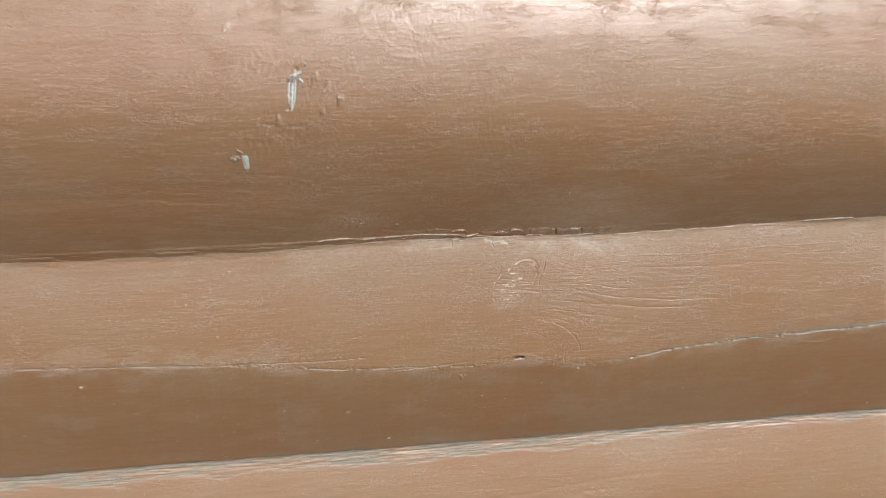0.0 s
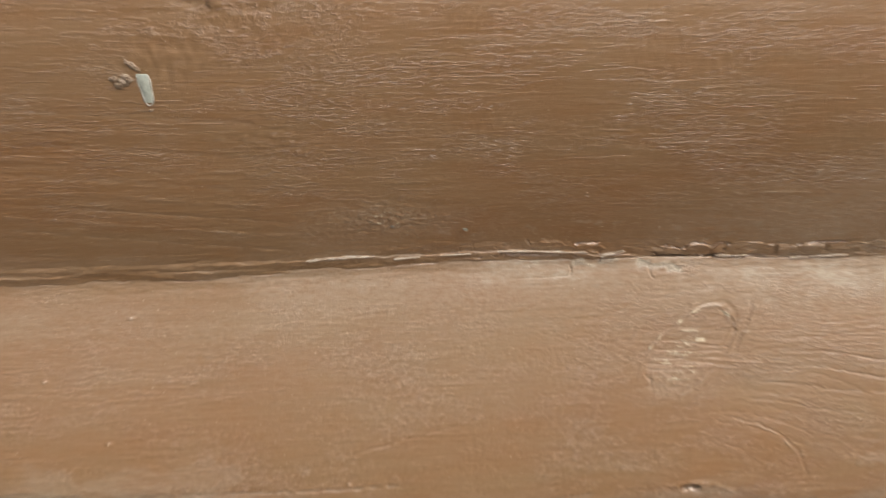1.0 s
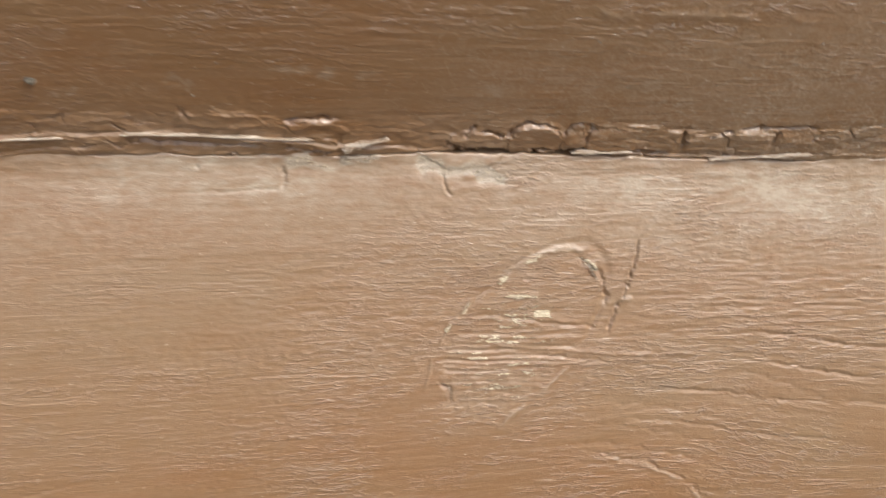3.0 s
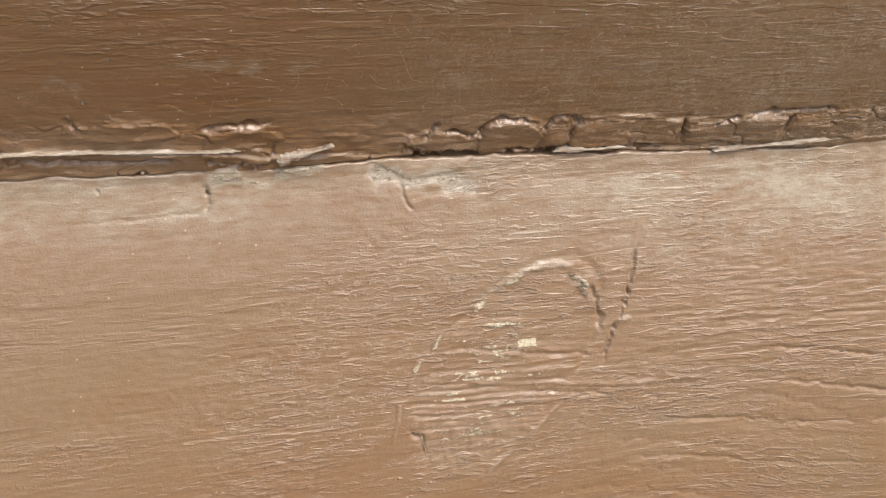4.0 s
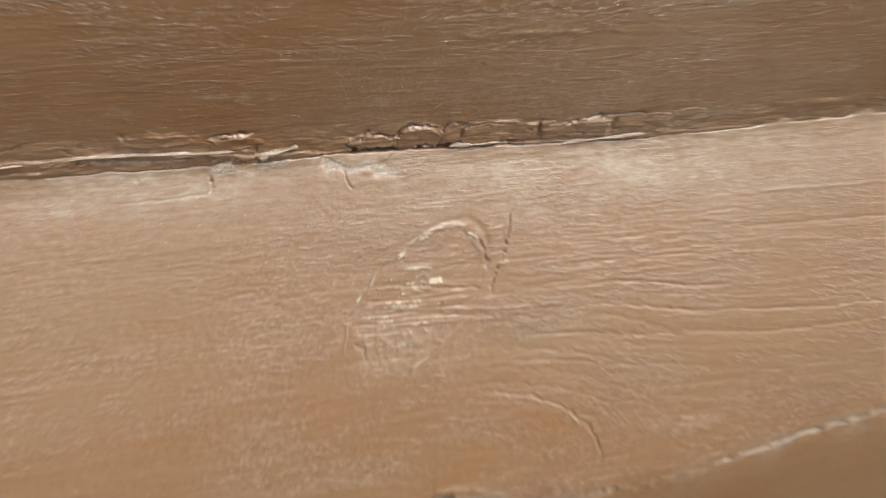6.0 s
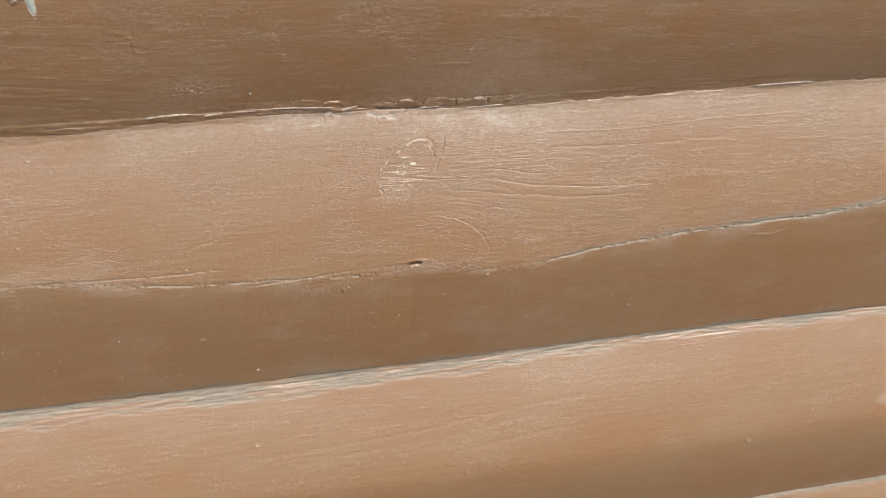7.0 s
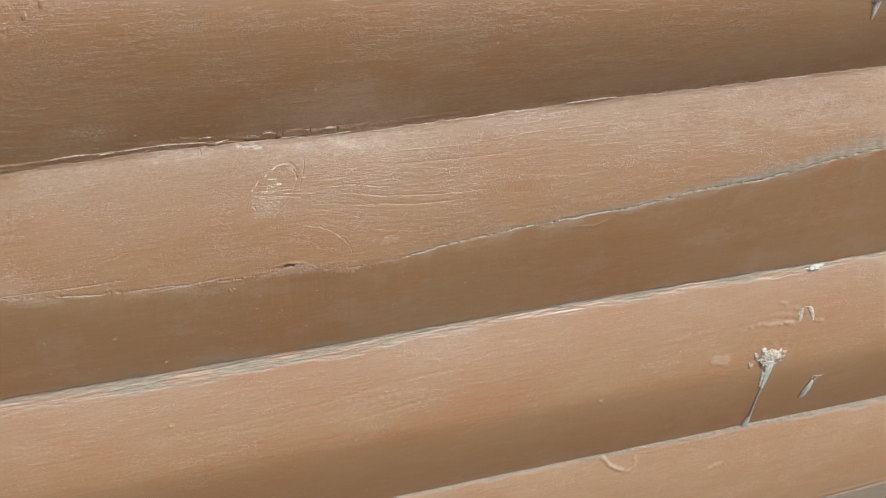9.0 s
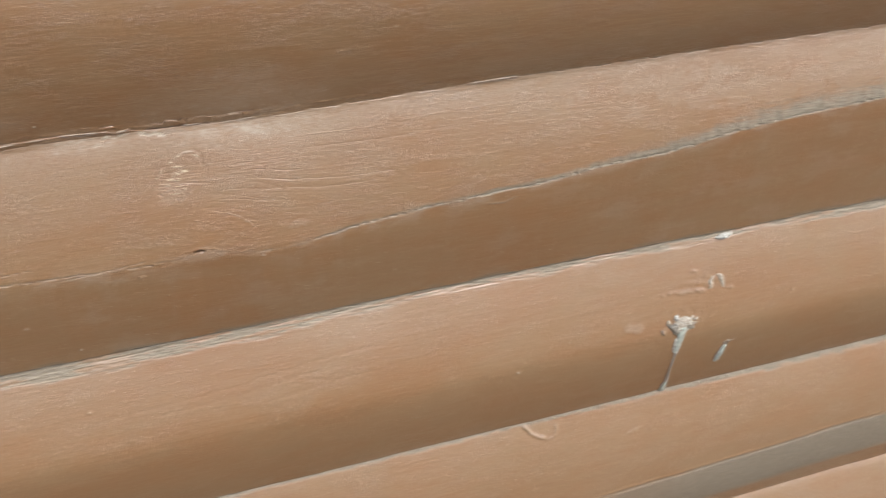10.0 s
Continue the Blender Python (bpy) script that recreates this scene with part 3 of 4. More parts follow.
def middle_board():
    f = Face("middle", NEAR_X, spaced((0, 0.06, 0.0013), (0.06, 0.60, 0.0018), (0.60, 1.0, 0.0066)))
    f.knot(0.245, 0.998, 0.008, 2.2)
    f.knot(0.40, 1.02, 0.006, 3.0)
    x, z = f.X, f.Z
    top, bot = edges(f.b, x)
    down = top - z
    # year rings sink away from the knot along the board
    reach = 0.09 * np.tanh(np.clip(x - 0.20, 0, 1) / 0.09) * step(0.972, 1.018, z)
    f.flow += np.hypot(reach / np.clip(2.3 + 45 * (z - 1.010), 2.2, 9.0), np.clip(z - 0.965, 0.01, 1)) - np.clip(z - 0.965, 0.01, 1)
    f.base()
    rings = layered(0 * x + 2.0, f.flow * 190, 3, 0.6)
    f.H += 0.00014 * rings * np.exp(-(((x - 0.27) / 0.06) ** 2) - ((z - 1.018) / 0.016) ** 2)
    # paint has run into the joint and rounded the edge
    soft = np.interp(x, (-0.4, 0.16, 0.19, 0.23, 0.26, 1.1), (1.0, 1.0, 0.35, 0.35, 0.8, 0.8)) * (1 + 0.7 * layered(x * 28 + 11, 0 * x, 3))
    f.H += 0.0008 * np.clip(soft, 0, 2) * np.exp(-((down / 0.0028) ** 2))
    f.H += 0.00028 * step(0.010, 0.002, down) * layered(x * 70, z * 260, 4, 0.6)
    # strong ridges to the right of the knot, wrinkles above it
    ridge = np.exp(-(((x - 0.265) / 0.045) ** 2) - ((z - 1.045) / 0.017) ** 2)
    f.H += ridge * 0.00046 * (0.5 - np.abs(layered(x * 62, f.flow * 640, 4, 0.62)))
    wrinkle = np.exp(-(((x - 0.238) / 0.03) ** 2) - ((z - 1.063) / 0.012) ** 2)
    f.H += wrinkle * 0.00024 * (0.4 - np.abs(layered(x * 210, z * 620 - x * 60, 3, 0.65)))
    left = np.exp(-(((x - 0.165) / 0.035) ** 2) - ((z - 1.045) / 0.02) ** 2)
    f.H += left * 0.00020 * (0.5 - np.abs(layered(x * 150, z * 640 + x * 60, 3, 0.6)))
    # the knot: a slanting oval with a sunken rim, ridged inside
    cs, sn = np.cos(np.radians(49)), np.sin(np.radians(49))
    c = f.cut(0.165, 0.245)
    dx, dz = x[:, c] - 0.2035, z[:, c] - 1.0410
    q = np.hypot((dx * cs + dz * sn) / 0.0240, (-dx * sn + dz * cs) / 0.0128) + 0.06 * lattice(x[:, c] * 150, z[:, c] * 150)
    inner = step(1.0, 0.85, q)
    f.H[:, c] += -0.00026 * np.exp(-(((q - 1.0) / 0.045) ** 2)) * step(-0.002, 0.006, dz + 0.35 * dx) - 0.0001 * inner
    comb = 0.10 + 0.22 * (0.55 + 1.1 * lattice(x[:, c] * 75, z[:, c] * 160 + 9)) * np.cos(2 * np.pi * (z[:, c] + 0.07 * dx + 0.00035 * layered(x[:, c] * 70, z[:, c] * 110, 2)) / 0.00122) + 0.60 * layered(x[:, c] * 45, z[:, c] * 460, 3, 0.6)
    f.H[:, c] += inner * (0.25 + np.exp(-(((dz + 0.0035) / 0.0075) ** 2))) * 0.00055 * comb
    f.dust_and_sheen[:, c] += 0.4 * inner * step(0.004, -0.010, dz) * step(0.014, -0.002, dx)
    f.H[:, c] += inner * step(0.001, -0.012, dz) * 0.00022 * layered(x[:, c] * 420, z[:, c] * 420, 2)
    # pale flecks on the crests inside the knot
    core = np.exp(-(((dx + 0.004) / 0.010) ** 2) - ((dz + 0.002) / 0.0115) ** 2)
    flake = step(0.06, 0.22, comb) * step(-0.02, 0.10, layered(x[:, c] * 230, z[:, c] * 900 + 3, 3, 0.75))
    f.pale[:, c] = np.maximum(f.pale[:, c], inner * core**0.30 * (0.36 + 0.46 * flake))
    c = f.cut(0.2058, 0.2098)
    f.pale[:, c] = np.maximum(f.pale[:, c], step(0.0018, 0.0016, np.abs(x[:, c] - 0.2079)) * step(0.0008, 0.0006, np.abs(z[:, c] - 1.0457)))
    for px, pz, a, b, turn in ((0.2050, 1.0574, 0.0026, 0.0007, 22), (0.1990, 1.0533, 0.0019, 0.0007, 42), (0.1915, 1.0478, 0.0024, 0.0006, 58), (0.1877, 1.0434, 0.0014, 0.0006, 58), (0.2180, 1.0560, 0.0026, 0.0008, -40), (0.2030, 1.0497, 0.0040, 0.0005, -3), (0.1868, 1.0309, 0.0016, 0.0003, 0)):
        f.patch(px, pz, a, b, turn, 0.00015, pale=0.75, ragged=0.5, grain=700)
    f.line(((0.1990, 1.0545), (0.2053, 1.0585), (0.2104, 1.0600), (0.2170, 1.0590)), 0.0005, 0.0003, dust_and_sheen=0.8)
    f.line(((0.2150, 1.0578), (0.2190, 1.0552), (0.2216, 1.0520), (0.2222, 1.0470)), 0.0004, -0.0006, wobble=0.001)
    f.line(((0.2150, 1.0335), (0.2104, 1.0290), (0.2039, 1.0240), (0.1996, 1.0200)), 0.0004, 0.0003, dust_and_sheen=0.7, pale=0.3, broken=0.05)
    f.line(((0.1860, 1.0311), (0.1880, 1.0299), (0.1889, 1.0266)), 0.0004, -0.0006)
    f.line(((0.1830, 1.0290), (0.1845, 1.0370), (0.1880, 1.0440), (0.1930, 1.0500)), 0.0003, 0.0002, dust_and_sheen=0.35, broken=0.1)
    # the crack beside it
    f.line(((0.2284, 1.0618), (0.2281, 1.0572), (0.2270, 1.0522), (0.2253, 1.0483), (0.2243, 1.0443), (0.2222, 1.0403)), 0.00022, -0.0007, broken=0.05, wobble=0.0013)
    for px, pz in ((0.2274, 1.0531), (0.2268, 1.0510), (0.2248, 1.0468), (0.2240, 1.0440)):
        f.patch(px, pz, 0.0003, 0.0004, 0, -0.0008)
    f.patch(0.2268, 1.0482, 0.0020, 0.0008, 10, 0.0003, dust_and_sheen=0.8)
    # long ridges through and past the knot
    for pts, h in (
        (((0.196, 1.0392), (0.206, 1.0383), (0.2146, 1.0369), (0.2291, 1.0352), (0.245, 1.0345)), 0.0005),
        (((0.198, 1.0372), (0.210, 1.0362), (0.222, 1.0340), (0.236, 1.0312)), -0.0006),
        (((0.194, 1.0462), (0.207, 1.0440), (0.221, 1.0420)), -0.0005),
        (((0.2594, 1.0387), (0.2707, 1.0373), (0.2823, 1.0344), (0.296, 1.0330)), -0.0007),
        (((0.232, 1.0268), (0.25, 1.0250), (0.268, 1.0215), (0.29, 1.019)), -0.0005),
        (((0.228, 1.0200), (0.245, 1.0175), (0.262, 1.0130), (0.285, 1.010)), -0.0004),
        (((0.255, 1.0330), (0.285, 1.0265), (0.33, 1.0220), (0.38, 1.021)), -0.0006),
        (((0.27, 1.0225), (0.31, 1.0165), (0.36, 1.0150)), -0.0005),
        (((0.30, 1.0500), (0.36, 1.0480), (0.43, 1.0500)), -0.0004),
        (((0.29, 1.0600), (0.35, 1.0585), (0.41, 1.0620), (0.47, 1.0625)), 0.0004),
        (((0.0533, 0.9985), (0.075, 1.0045), (0.095, 1.0098), (0.1112, 1.0134)), -0.0003),
    ):
        f.line(pts, 0.00030, 0.60 * h, broken=0.12)
    # year rings that come to the surface below the knot
    f.line(((0.2190, 1.0135), (0.2260, 1.0104), (0.2364, 1.0079), (0.2454, 1.0027), (0.2540, 0.9950), (0.2585, 0.9860), (0.2588, 0.9780)), 0.00035, -0.0003, wobble=0.0012, broken=0.28)
    f.line(((0.2260, 1.0100), (0.2364, 1.0072), (0.2454, 1.0018), (0.2530, 0.9945)), 0.0004, 0.0002, dust_and_sheen=0.8, pale=0.3, broken=0.35)
    f.line(((0.2000, 1.0060), (0.2150, 1.0030), (0.2300, 0.9960), (0.2400, 0.9880)), 0.0006, -0.00006)
    for n, q in enumerate((0.036, 0.041, 0.0455, 0.051, 0.056, 0.062)):
        xs = np.linspace(0.212 + 0.004 * n, 0.232 + q * 0.75, 7)
        f.line([(a, 0.975 + math.sqrt(q**2 - min((a - 0.2) / 1.9, 0.8 * q) ** 2)) for a in xs], 0.0005, -0.00013 if n % 2 else -0.00009, broken=0.12, wobble=0.0010)
    # lifted sheets of paint under the upper board's edge
    f.plate(((0.0900, 1.0830), (0.1530, 1.0815), (0.1543, 1.0785), (0.1540, 1.0737), (0.1461, 1.0730), (0.1344, 1.0726), (0.1220, 1.0760), (0.1050, 1.0775), (0.0900, 1.0800)), 0.00004, 0.00012)
    f.plate(((0.1560, 1.0822), (0.1745, 1.0822), (0.1745, 1.0795), (0.1650, 1.0785), (0.1560, 1.0780)), 0.00010, 0.00012)
    f.plate(((0.1780, 1.0812), (0.1990, 1.0805), (0.1960, 1.0772), (0.1870, 1.0764), (0.1840, 1.0781)), 0.00022, 0.00012)
    f.line(((0.1539, 1.0785), (0.1600, 1.0783), (0.1680, 1.0790), (0.1740, 1.0795)), 0.0013, 0.0002, pale=0.52, dust_and_sheen=1.8, broken=0.05)
    f.line(((0.1795, 1.0787), (0.1840, 1.0778), (0.1857, 1.0758), (0.1913, 1.0766), (0.1950, 1.0756), (0.1992, 1.0736)), 0.0016, -0.0003, pale=0.54, dust_and_sheen=1.9, broken=0.0)
    f.line(((0.1857, 1.0754), (0.1866, 1.0727), (0.1876, 1.0716)), 0.00025, -0.0005)
    f.line(((0.1540, 1.0775), (0.1545, 1.0755), (0.1540, 1.0733)), 0.00030, -0.0004, dust_and_sheen=0.6)
    f.line(((0.1330, 1.0727), (0.1461, 1.0729), (0.1540, 1.0734)), 0.00014, -0.00016)
    f.patch(0.1545, 1.0762, 0.0003, 0.0003, 0, -0.0010)
    f.patch(0.1382, 1.0775, 0.0002, 0.0005, 0, -0.0006)
    for px, pz, a in ((0.2300, 1.0735, 0.006), (0.2480, 1.0730, 0.012), (0.2680, 1.0700, 0.012), (0.1420, 1.0790, 0.003)):
        f.patch(px, pz, a, 0.25 * a, 0, 0, dust_and_sheen=0.55, ragged=1.0, grain=200)
    f.dust_and_sheen += 0.6 * step(0.030, 0.001, down) * step(-0.3, 0.25, layered(x * 14 + 4, z * 50, 3))
    f.dust_and_sheen += 1.5 * np.exp(-(((x - 0.262) / 0.045) ** 2) - ((down - 0.009) / 0.011) ** 2) * (0.9 + layered(x * 60, z * 140, 3))
    f.dust_and_sheen += 1.2 * np.exp(-(((x - 0.145) / 0.035) ** 2) - ((down - 0.004) / 0.007) ** 2) * (0.6 + layered(x * 70 + 5, z * 160, 3))
    # the open joint under the flaking edge
    gap = np.interp(x, (0.0, 0.10, 0.17, 0.185, 0.235, 0.25, 0.30, 0.5), (0.2, 0.35, 0.5, 0.95, 0.95, 0.5, 0.4, 0.2)) + 0.7 * layered(x * 60, 0 * x + 33, 3)
    f.H -= 0.0026 * step(0.0019, 0.0012, down + 0.0004 * layered(x * 300, z * 100, 2)) * step(0.25, 0.6, gap)
    # worn grey patches below the joint further along
    for px, pz, a, b in ((0.62, 1.060, 0.07, 0.010), (0.70, 1.045, 0.10, 0.012), (0.83, 1.045, 0.10, 0.018), (-0.15, 1.000, 0.07, 0.009), (-0.02, 0.996, 0.06, 0.006)):
        f.patch(px, pz, a, b, 0, 0, dust_and_sheen=0.4, ragged=1.2, grain=45)
    # the split along the crest
    zc = np.interp(x, f.b["cx"], f.b["cz"]) + 0.0016 * lattice(x * 16, 0 * x + 2) + 0.0012 * layered(x * 90, 0 * x, 2) + 0.0005 * layered(x * 330, z * 60, 2)
    off = z - zc
    open_ = np.interp(x, (-0.4, 0.17, 0.20, 0.25, 0.27, 0.50, 1.1), (0.30, 0.30, 0.02, 0.02, 0.5, 0.9, 1.0)) * step(-0.05, 0.25, lattice(x * 23, 0 * x + 7) + 0.8 * layered(x * 110, 0 * x + 5, 3, 0.7) + 0.12)
    band = np.exp(-(((off + 0.0005) / 0.0035) ** 2))
    f.H += band * 0.00030 * layered(x * 240, z * 420, 3, 0.65)
    grime = np.exp(-(((off + 0.0025) / 0.006) ** 2)) * step(-0.2, 0.3, layered(x * 35, z * 70, 3))
    f.dust_and_sheen += 0.4 * grime
    f.lint += 1.1 * grime
    f.H -= 0.0016 * open_ * np.exp(-((off / 0.00050) ** 2))
    grow = np.interp(x, (-0.4, 0.0, 0.2, 0.3, 0.45, 0.56, 0.63, 0.72, 1.1), (0.003, 0.0020, 0.0009, 0.0018, 0.0032, 0.0045, 0.0085, 0.014, 0.018))
    ragged = 0.45 * layered(x * 60, z * 320, 3)
    worn = step(1.4, 0.3, np.where(off > 0, off / grow, -off / 0.0016) + ragged)
    f.bare = np.maximum(f.bare, worn * np.clip(open_ * 0.7 + np.interp(x, (0.27, 0.40, 0.6), (0.15, 0.5, 0.9)), 0, 1))
    f.H -= 0.0003 * worn * open_
    bright = step(0.0, 0.3, layered(x * 45, 0 * x + 12, 3, 0.8)) * np.exp(-(((off + 0.0010) / 0.0007) ** 2)) * open_
    f.pale = np.maximum(f.pale, 0.56 * bright)
    f.line(((0.10, 0.9745), (0.125, 0.9755), (0.150, 0.9775), (0.170, 0.9790)), 0.0005, -0.0004, bare=0.4, broken=0.1)
    f.line(((-0.03, 0.9890), (0.02, 0.9880), (0.0627, 0.9872), (0.09, 0.9878)), 0.0005, -0.0004, bare=0.4, broken=0.15)
    f.line(((0.452, 0.977), (0.466, 0.9755), (0.478, 0.980)), 0.0008, 0.0004, bare=0.4)
    # hole, warts and specks
    f.patch(0.2086, 0.9796, 0.0044, 0.0015, 5, -0.0090, ragged=0.25)
    f.line(((0.196, 0.9810), (0.2086, 0.9822), (0.222, 0.9800)), 0.0009, 0.0003)
    f.patch(0.288, 0.9887, 0.0075, 0.0024, 5, 0.00015, dust_and_sheen=0.6, ragged=1.5, grain=420)
    f.patch(0.163, 0.9650, 0.0028, 0.0020, 0, 0.0005, dust_and_sheen=0.5, ragged=1.0)
    f.patch(0.145, 0.9660, 0.0110, 0.0030, 0, 0.0001, dust_and_sheen=0.6, ragged=1.6, grain=380)
    for px, pz, r in ((-0.0135, 1.0618, 0.0010), (-0.0257, 1.0125, 0.0011), (-0.0472, 1.0386, 0.0009), (0.1047, 0.8985, 0.0022), (0.0709, 0.9335, 0.0028), (-0.1290, 0.976, 0.0028), (0.2578, 0.9665, 0.0018), (0.36, 0.945, 0.0012), (0.066, 0.9897, 0.001)):
        f.patch(px, pz, r, 0.6 * r, 8, 0.0004, pale=0.5, dust_and_sheen=0.8)
    f.sleek = 0.7 * step(0.0, -0.012, off) + 0.50 * step(0.0, 0.012, off) * step(0.215, 0.150, x) * step(-0.6, 0.1, layered(x * 20 + 3, z * 40, 2))
    f.sleek += 0.75 * step(0.026, 0.008, down) * step(-0.6, 0.0, layered(x * 40, z * 60 + 8, 2))
    f.sleek = np.clip(f.sleek, 0, 0.85)
    # faint runs down the shaded face
    f.dust_and_sheen += 0.12 * step(-0.1, 0.6, layered(x * 110, z * 9, 3)) * step(0.0, -0.01, off) + 0.3 * step(0.1, 0.5, layered(x * 18, z * 30 + 5, 4, 0.65)) * step(0.0, -0.01, off)
    f.lint += 0.4 * step(0.022, 0.002, z - bot) * step(0.0, 0.35, layered(x * 50, z * 120, 3))
    f.dust_and_sheen += 0.14 * step(0.035, 0.0, z - bot) * step(-0.2, 0.4, layered(x * 12 + 2, z * 30, 3))
    # dust on the up-facing face, graded to paint in its brighter, greyer sheen
    f.dust_and_sheen += 0.55 * step(0.0, 0.085, off) * (0.9 + 0.5 * layered(x * 9, z * 18, 3))
    f.bare = np.maximum(f.bare, 0.7 * step(0.006, 0.001, z - bot) * step(0.0, 0.3, layered(x * 25, z * 200, 2)))
    return f.finish("board", wall)


def lower_board():
    f = Face("lower", FAR_X, spaced((0, 0.1, 0.0024), (0.1, 1.0, 0.0066)))
    f.knot(0.665, 0.812, 0.016, 1.6)
    f.knot(0.69, 0.842, 0.010, 1.6)
    f.base(1.25, False)
    x, z = f.X, f.Z
    top, bot = edges(f.b, x)
    down = top - z
    # paint gone from the upper edge, down to grey wood
    wide = np.interp(x, (-0.4, 0.0, 0.12, 0.25, 0.4, 0.5, 0.62, 0.75, 1.1), (0.013, 0.013, 0.013, 0.012, 0.010, 0.009, 0.008, 0.009, 0.010))
    ragged = 0.45 * layered(x * 30, z * 190, 4, 0.6) + 0.5 * layered(x * 9 + 4, z * 30, 2)
    worn = step(1.25, 0.7, down / wide + ragged)
    f.H += 0.0010 * np.exp(-((down / 0.0030) ** 2)) * (1 + 0.6 * layered(x * 24, 0 * x + 7, 3))
    f.bare = np.maximum(f.bare, worn * step(0.0003, 0.0015, down + 0.001 * lattice(x * 40, z * 200)))
    f.H -= 0.0005 * worn
    f.H += worn * (0.0004 * layered(x * 30, z * 600, 3, 0.6) + 0.0005 * layered(x * 110, z * 420, 3, 0.65))
    f.bare *= 1 - 0.8 * step(0.10, 0.28, layered(x * 20 + 3, z * 200, 4, 0.6))
    f.sleek = 0.55 + 0.3 * layered(x * 12, z * 40, 2)
    f.H -= 0.0010 * worn * np.exp(-(((down - 0.5 * wide - 0.002 * lattice(x * 20, 0 * x)) / 0.0007) ** 2)) * step(-0.1, 0.2, lattice(x * 18, 0 * x + 4))
    f.patch(0.292, 0.8765, 0.012, 0.0030, 3, 0.0002, pale=0.35, dust_and_sheen=0.9, ragged=0.8, grain=150)
    f.dust_and_sheen += 0.22 * step(0.045, 0.004, down) * step(-0.35, 0.25, layered(x * 14, z * 50, 3))
    # dust, graded paler upwards and rightwards to paint in the lit upper face
    f.dust_and_sheen += np.interp(x, (0.0, 0.5), (0.45, 0.9)) * (0.08 + 0.26 * step(0.10, 0.02, down)) * (0.9 + 0.6 * layered(x * 9, z * 18, 3))
    f.dust_and_sheen += 0.45 * step(0.02, 0.0, z - bot) * step(-0.1, 0.3, layered(x * 20, z * 60 + 3, 3))
    for pts, h in ((((0.10, 0.832), (0.20, 0.836), (0.30, 0.846), (0.36, 0.848)), -0.0008), (((0.14, 0.826), (0.22, 0.829), (0.30, 0.838)), -0.0006), (((0.24, 0.818), (0.33, 0.826), (0.42, 0.830)), -0.0006), (((0.52, 0.835), (0.60, 0.840), (0.68, 0.846), (0.74, 0.842)), 0.0005)):
        f.line(pts, 0.0011, 0.18 * h)
    for kx, kz, a in ((0.665, 0.806, 0.022), (0.69, 0.842, 0.016)):
        f.H += np.exp(-(((x - kx) / a) ** 2) - ((z - kz) / (0.6 * a)) ** 2) * 0.0010 * layered(x * 120, z * 200, 2)
    for px, pz, a, b, t in ((0.660, 0.8365, 0.016, 0.0020, -4), (0.682, 0.8335, 0.006, 0.002, 0), (0.6756, 0.8545, 0.004, 0.0016, 0), (0.640, 0.800, 0.005, 0.002, 40), (0.715, 0.832, 0.005, 0.0015, 0)):
        f.patch(px, pz, a, b, t, 0.0005, dust_and_sheen=0.7, ragged=1.5, grain=240)
    f.patch(0.6057, 0.8101, 0.012, 0.006, 0, 0.0002, dust_and_sheen=0.85, ragged=0.6, grain=90)
    for px, pz, r in ((0.4818, 0.791, 0.0024), (0.5374, 0.8111, 0.0012), (0.25, 0.80, 0.0014), (0.38, 0.763, 0.0012), (0.10, 0.842, 0.0016), (0.79, 0.815, 0.002)):
        f.patch(px, pz, r, 0.7 * r, 20, 0.0005, pale=0.5, dust_and_sheen=0.8)
    return f.finish("board", wall)


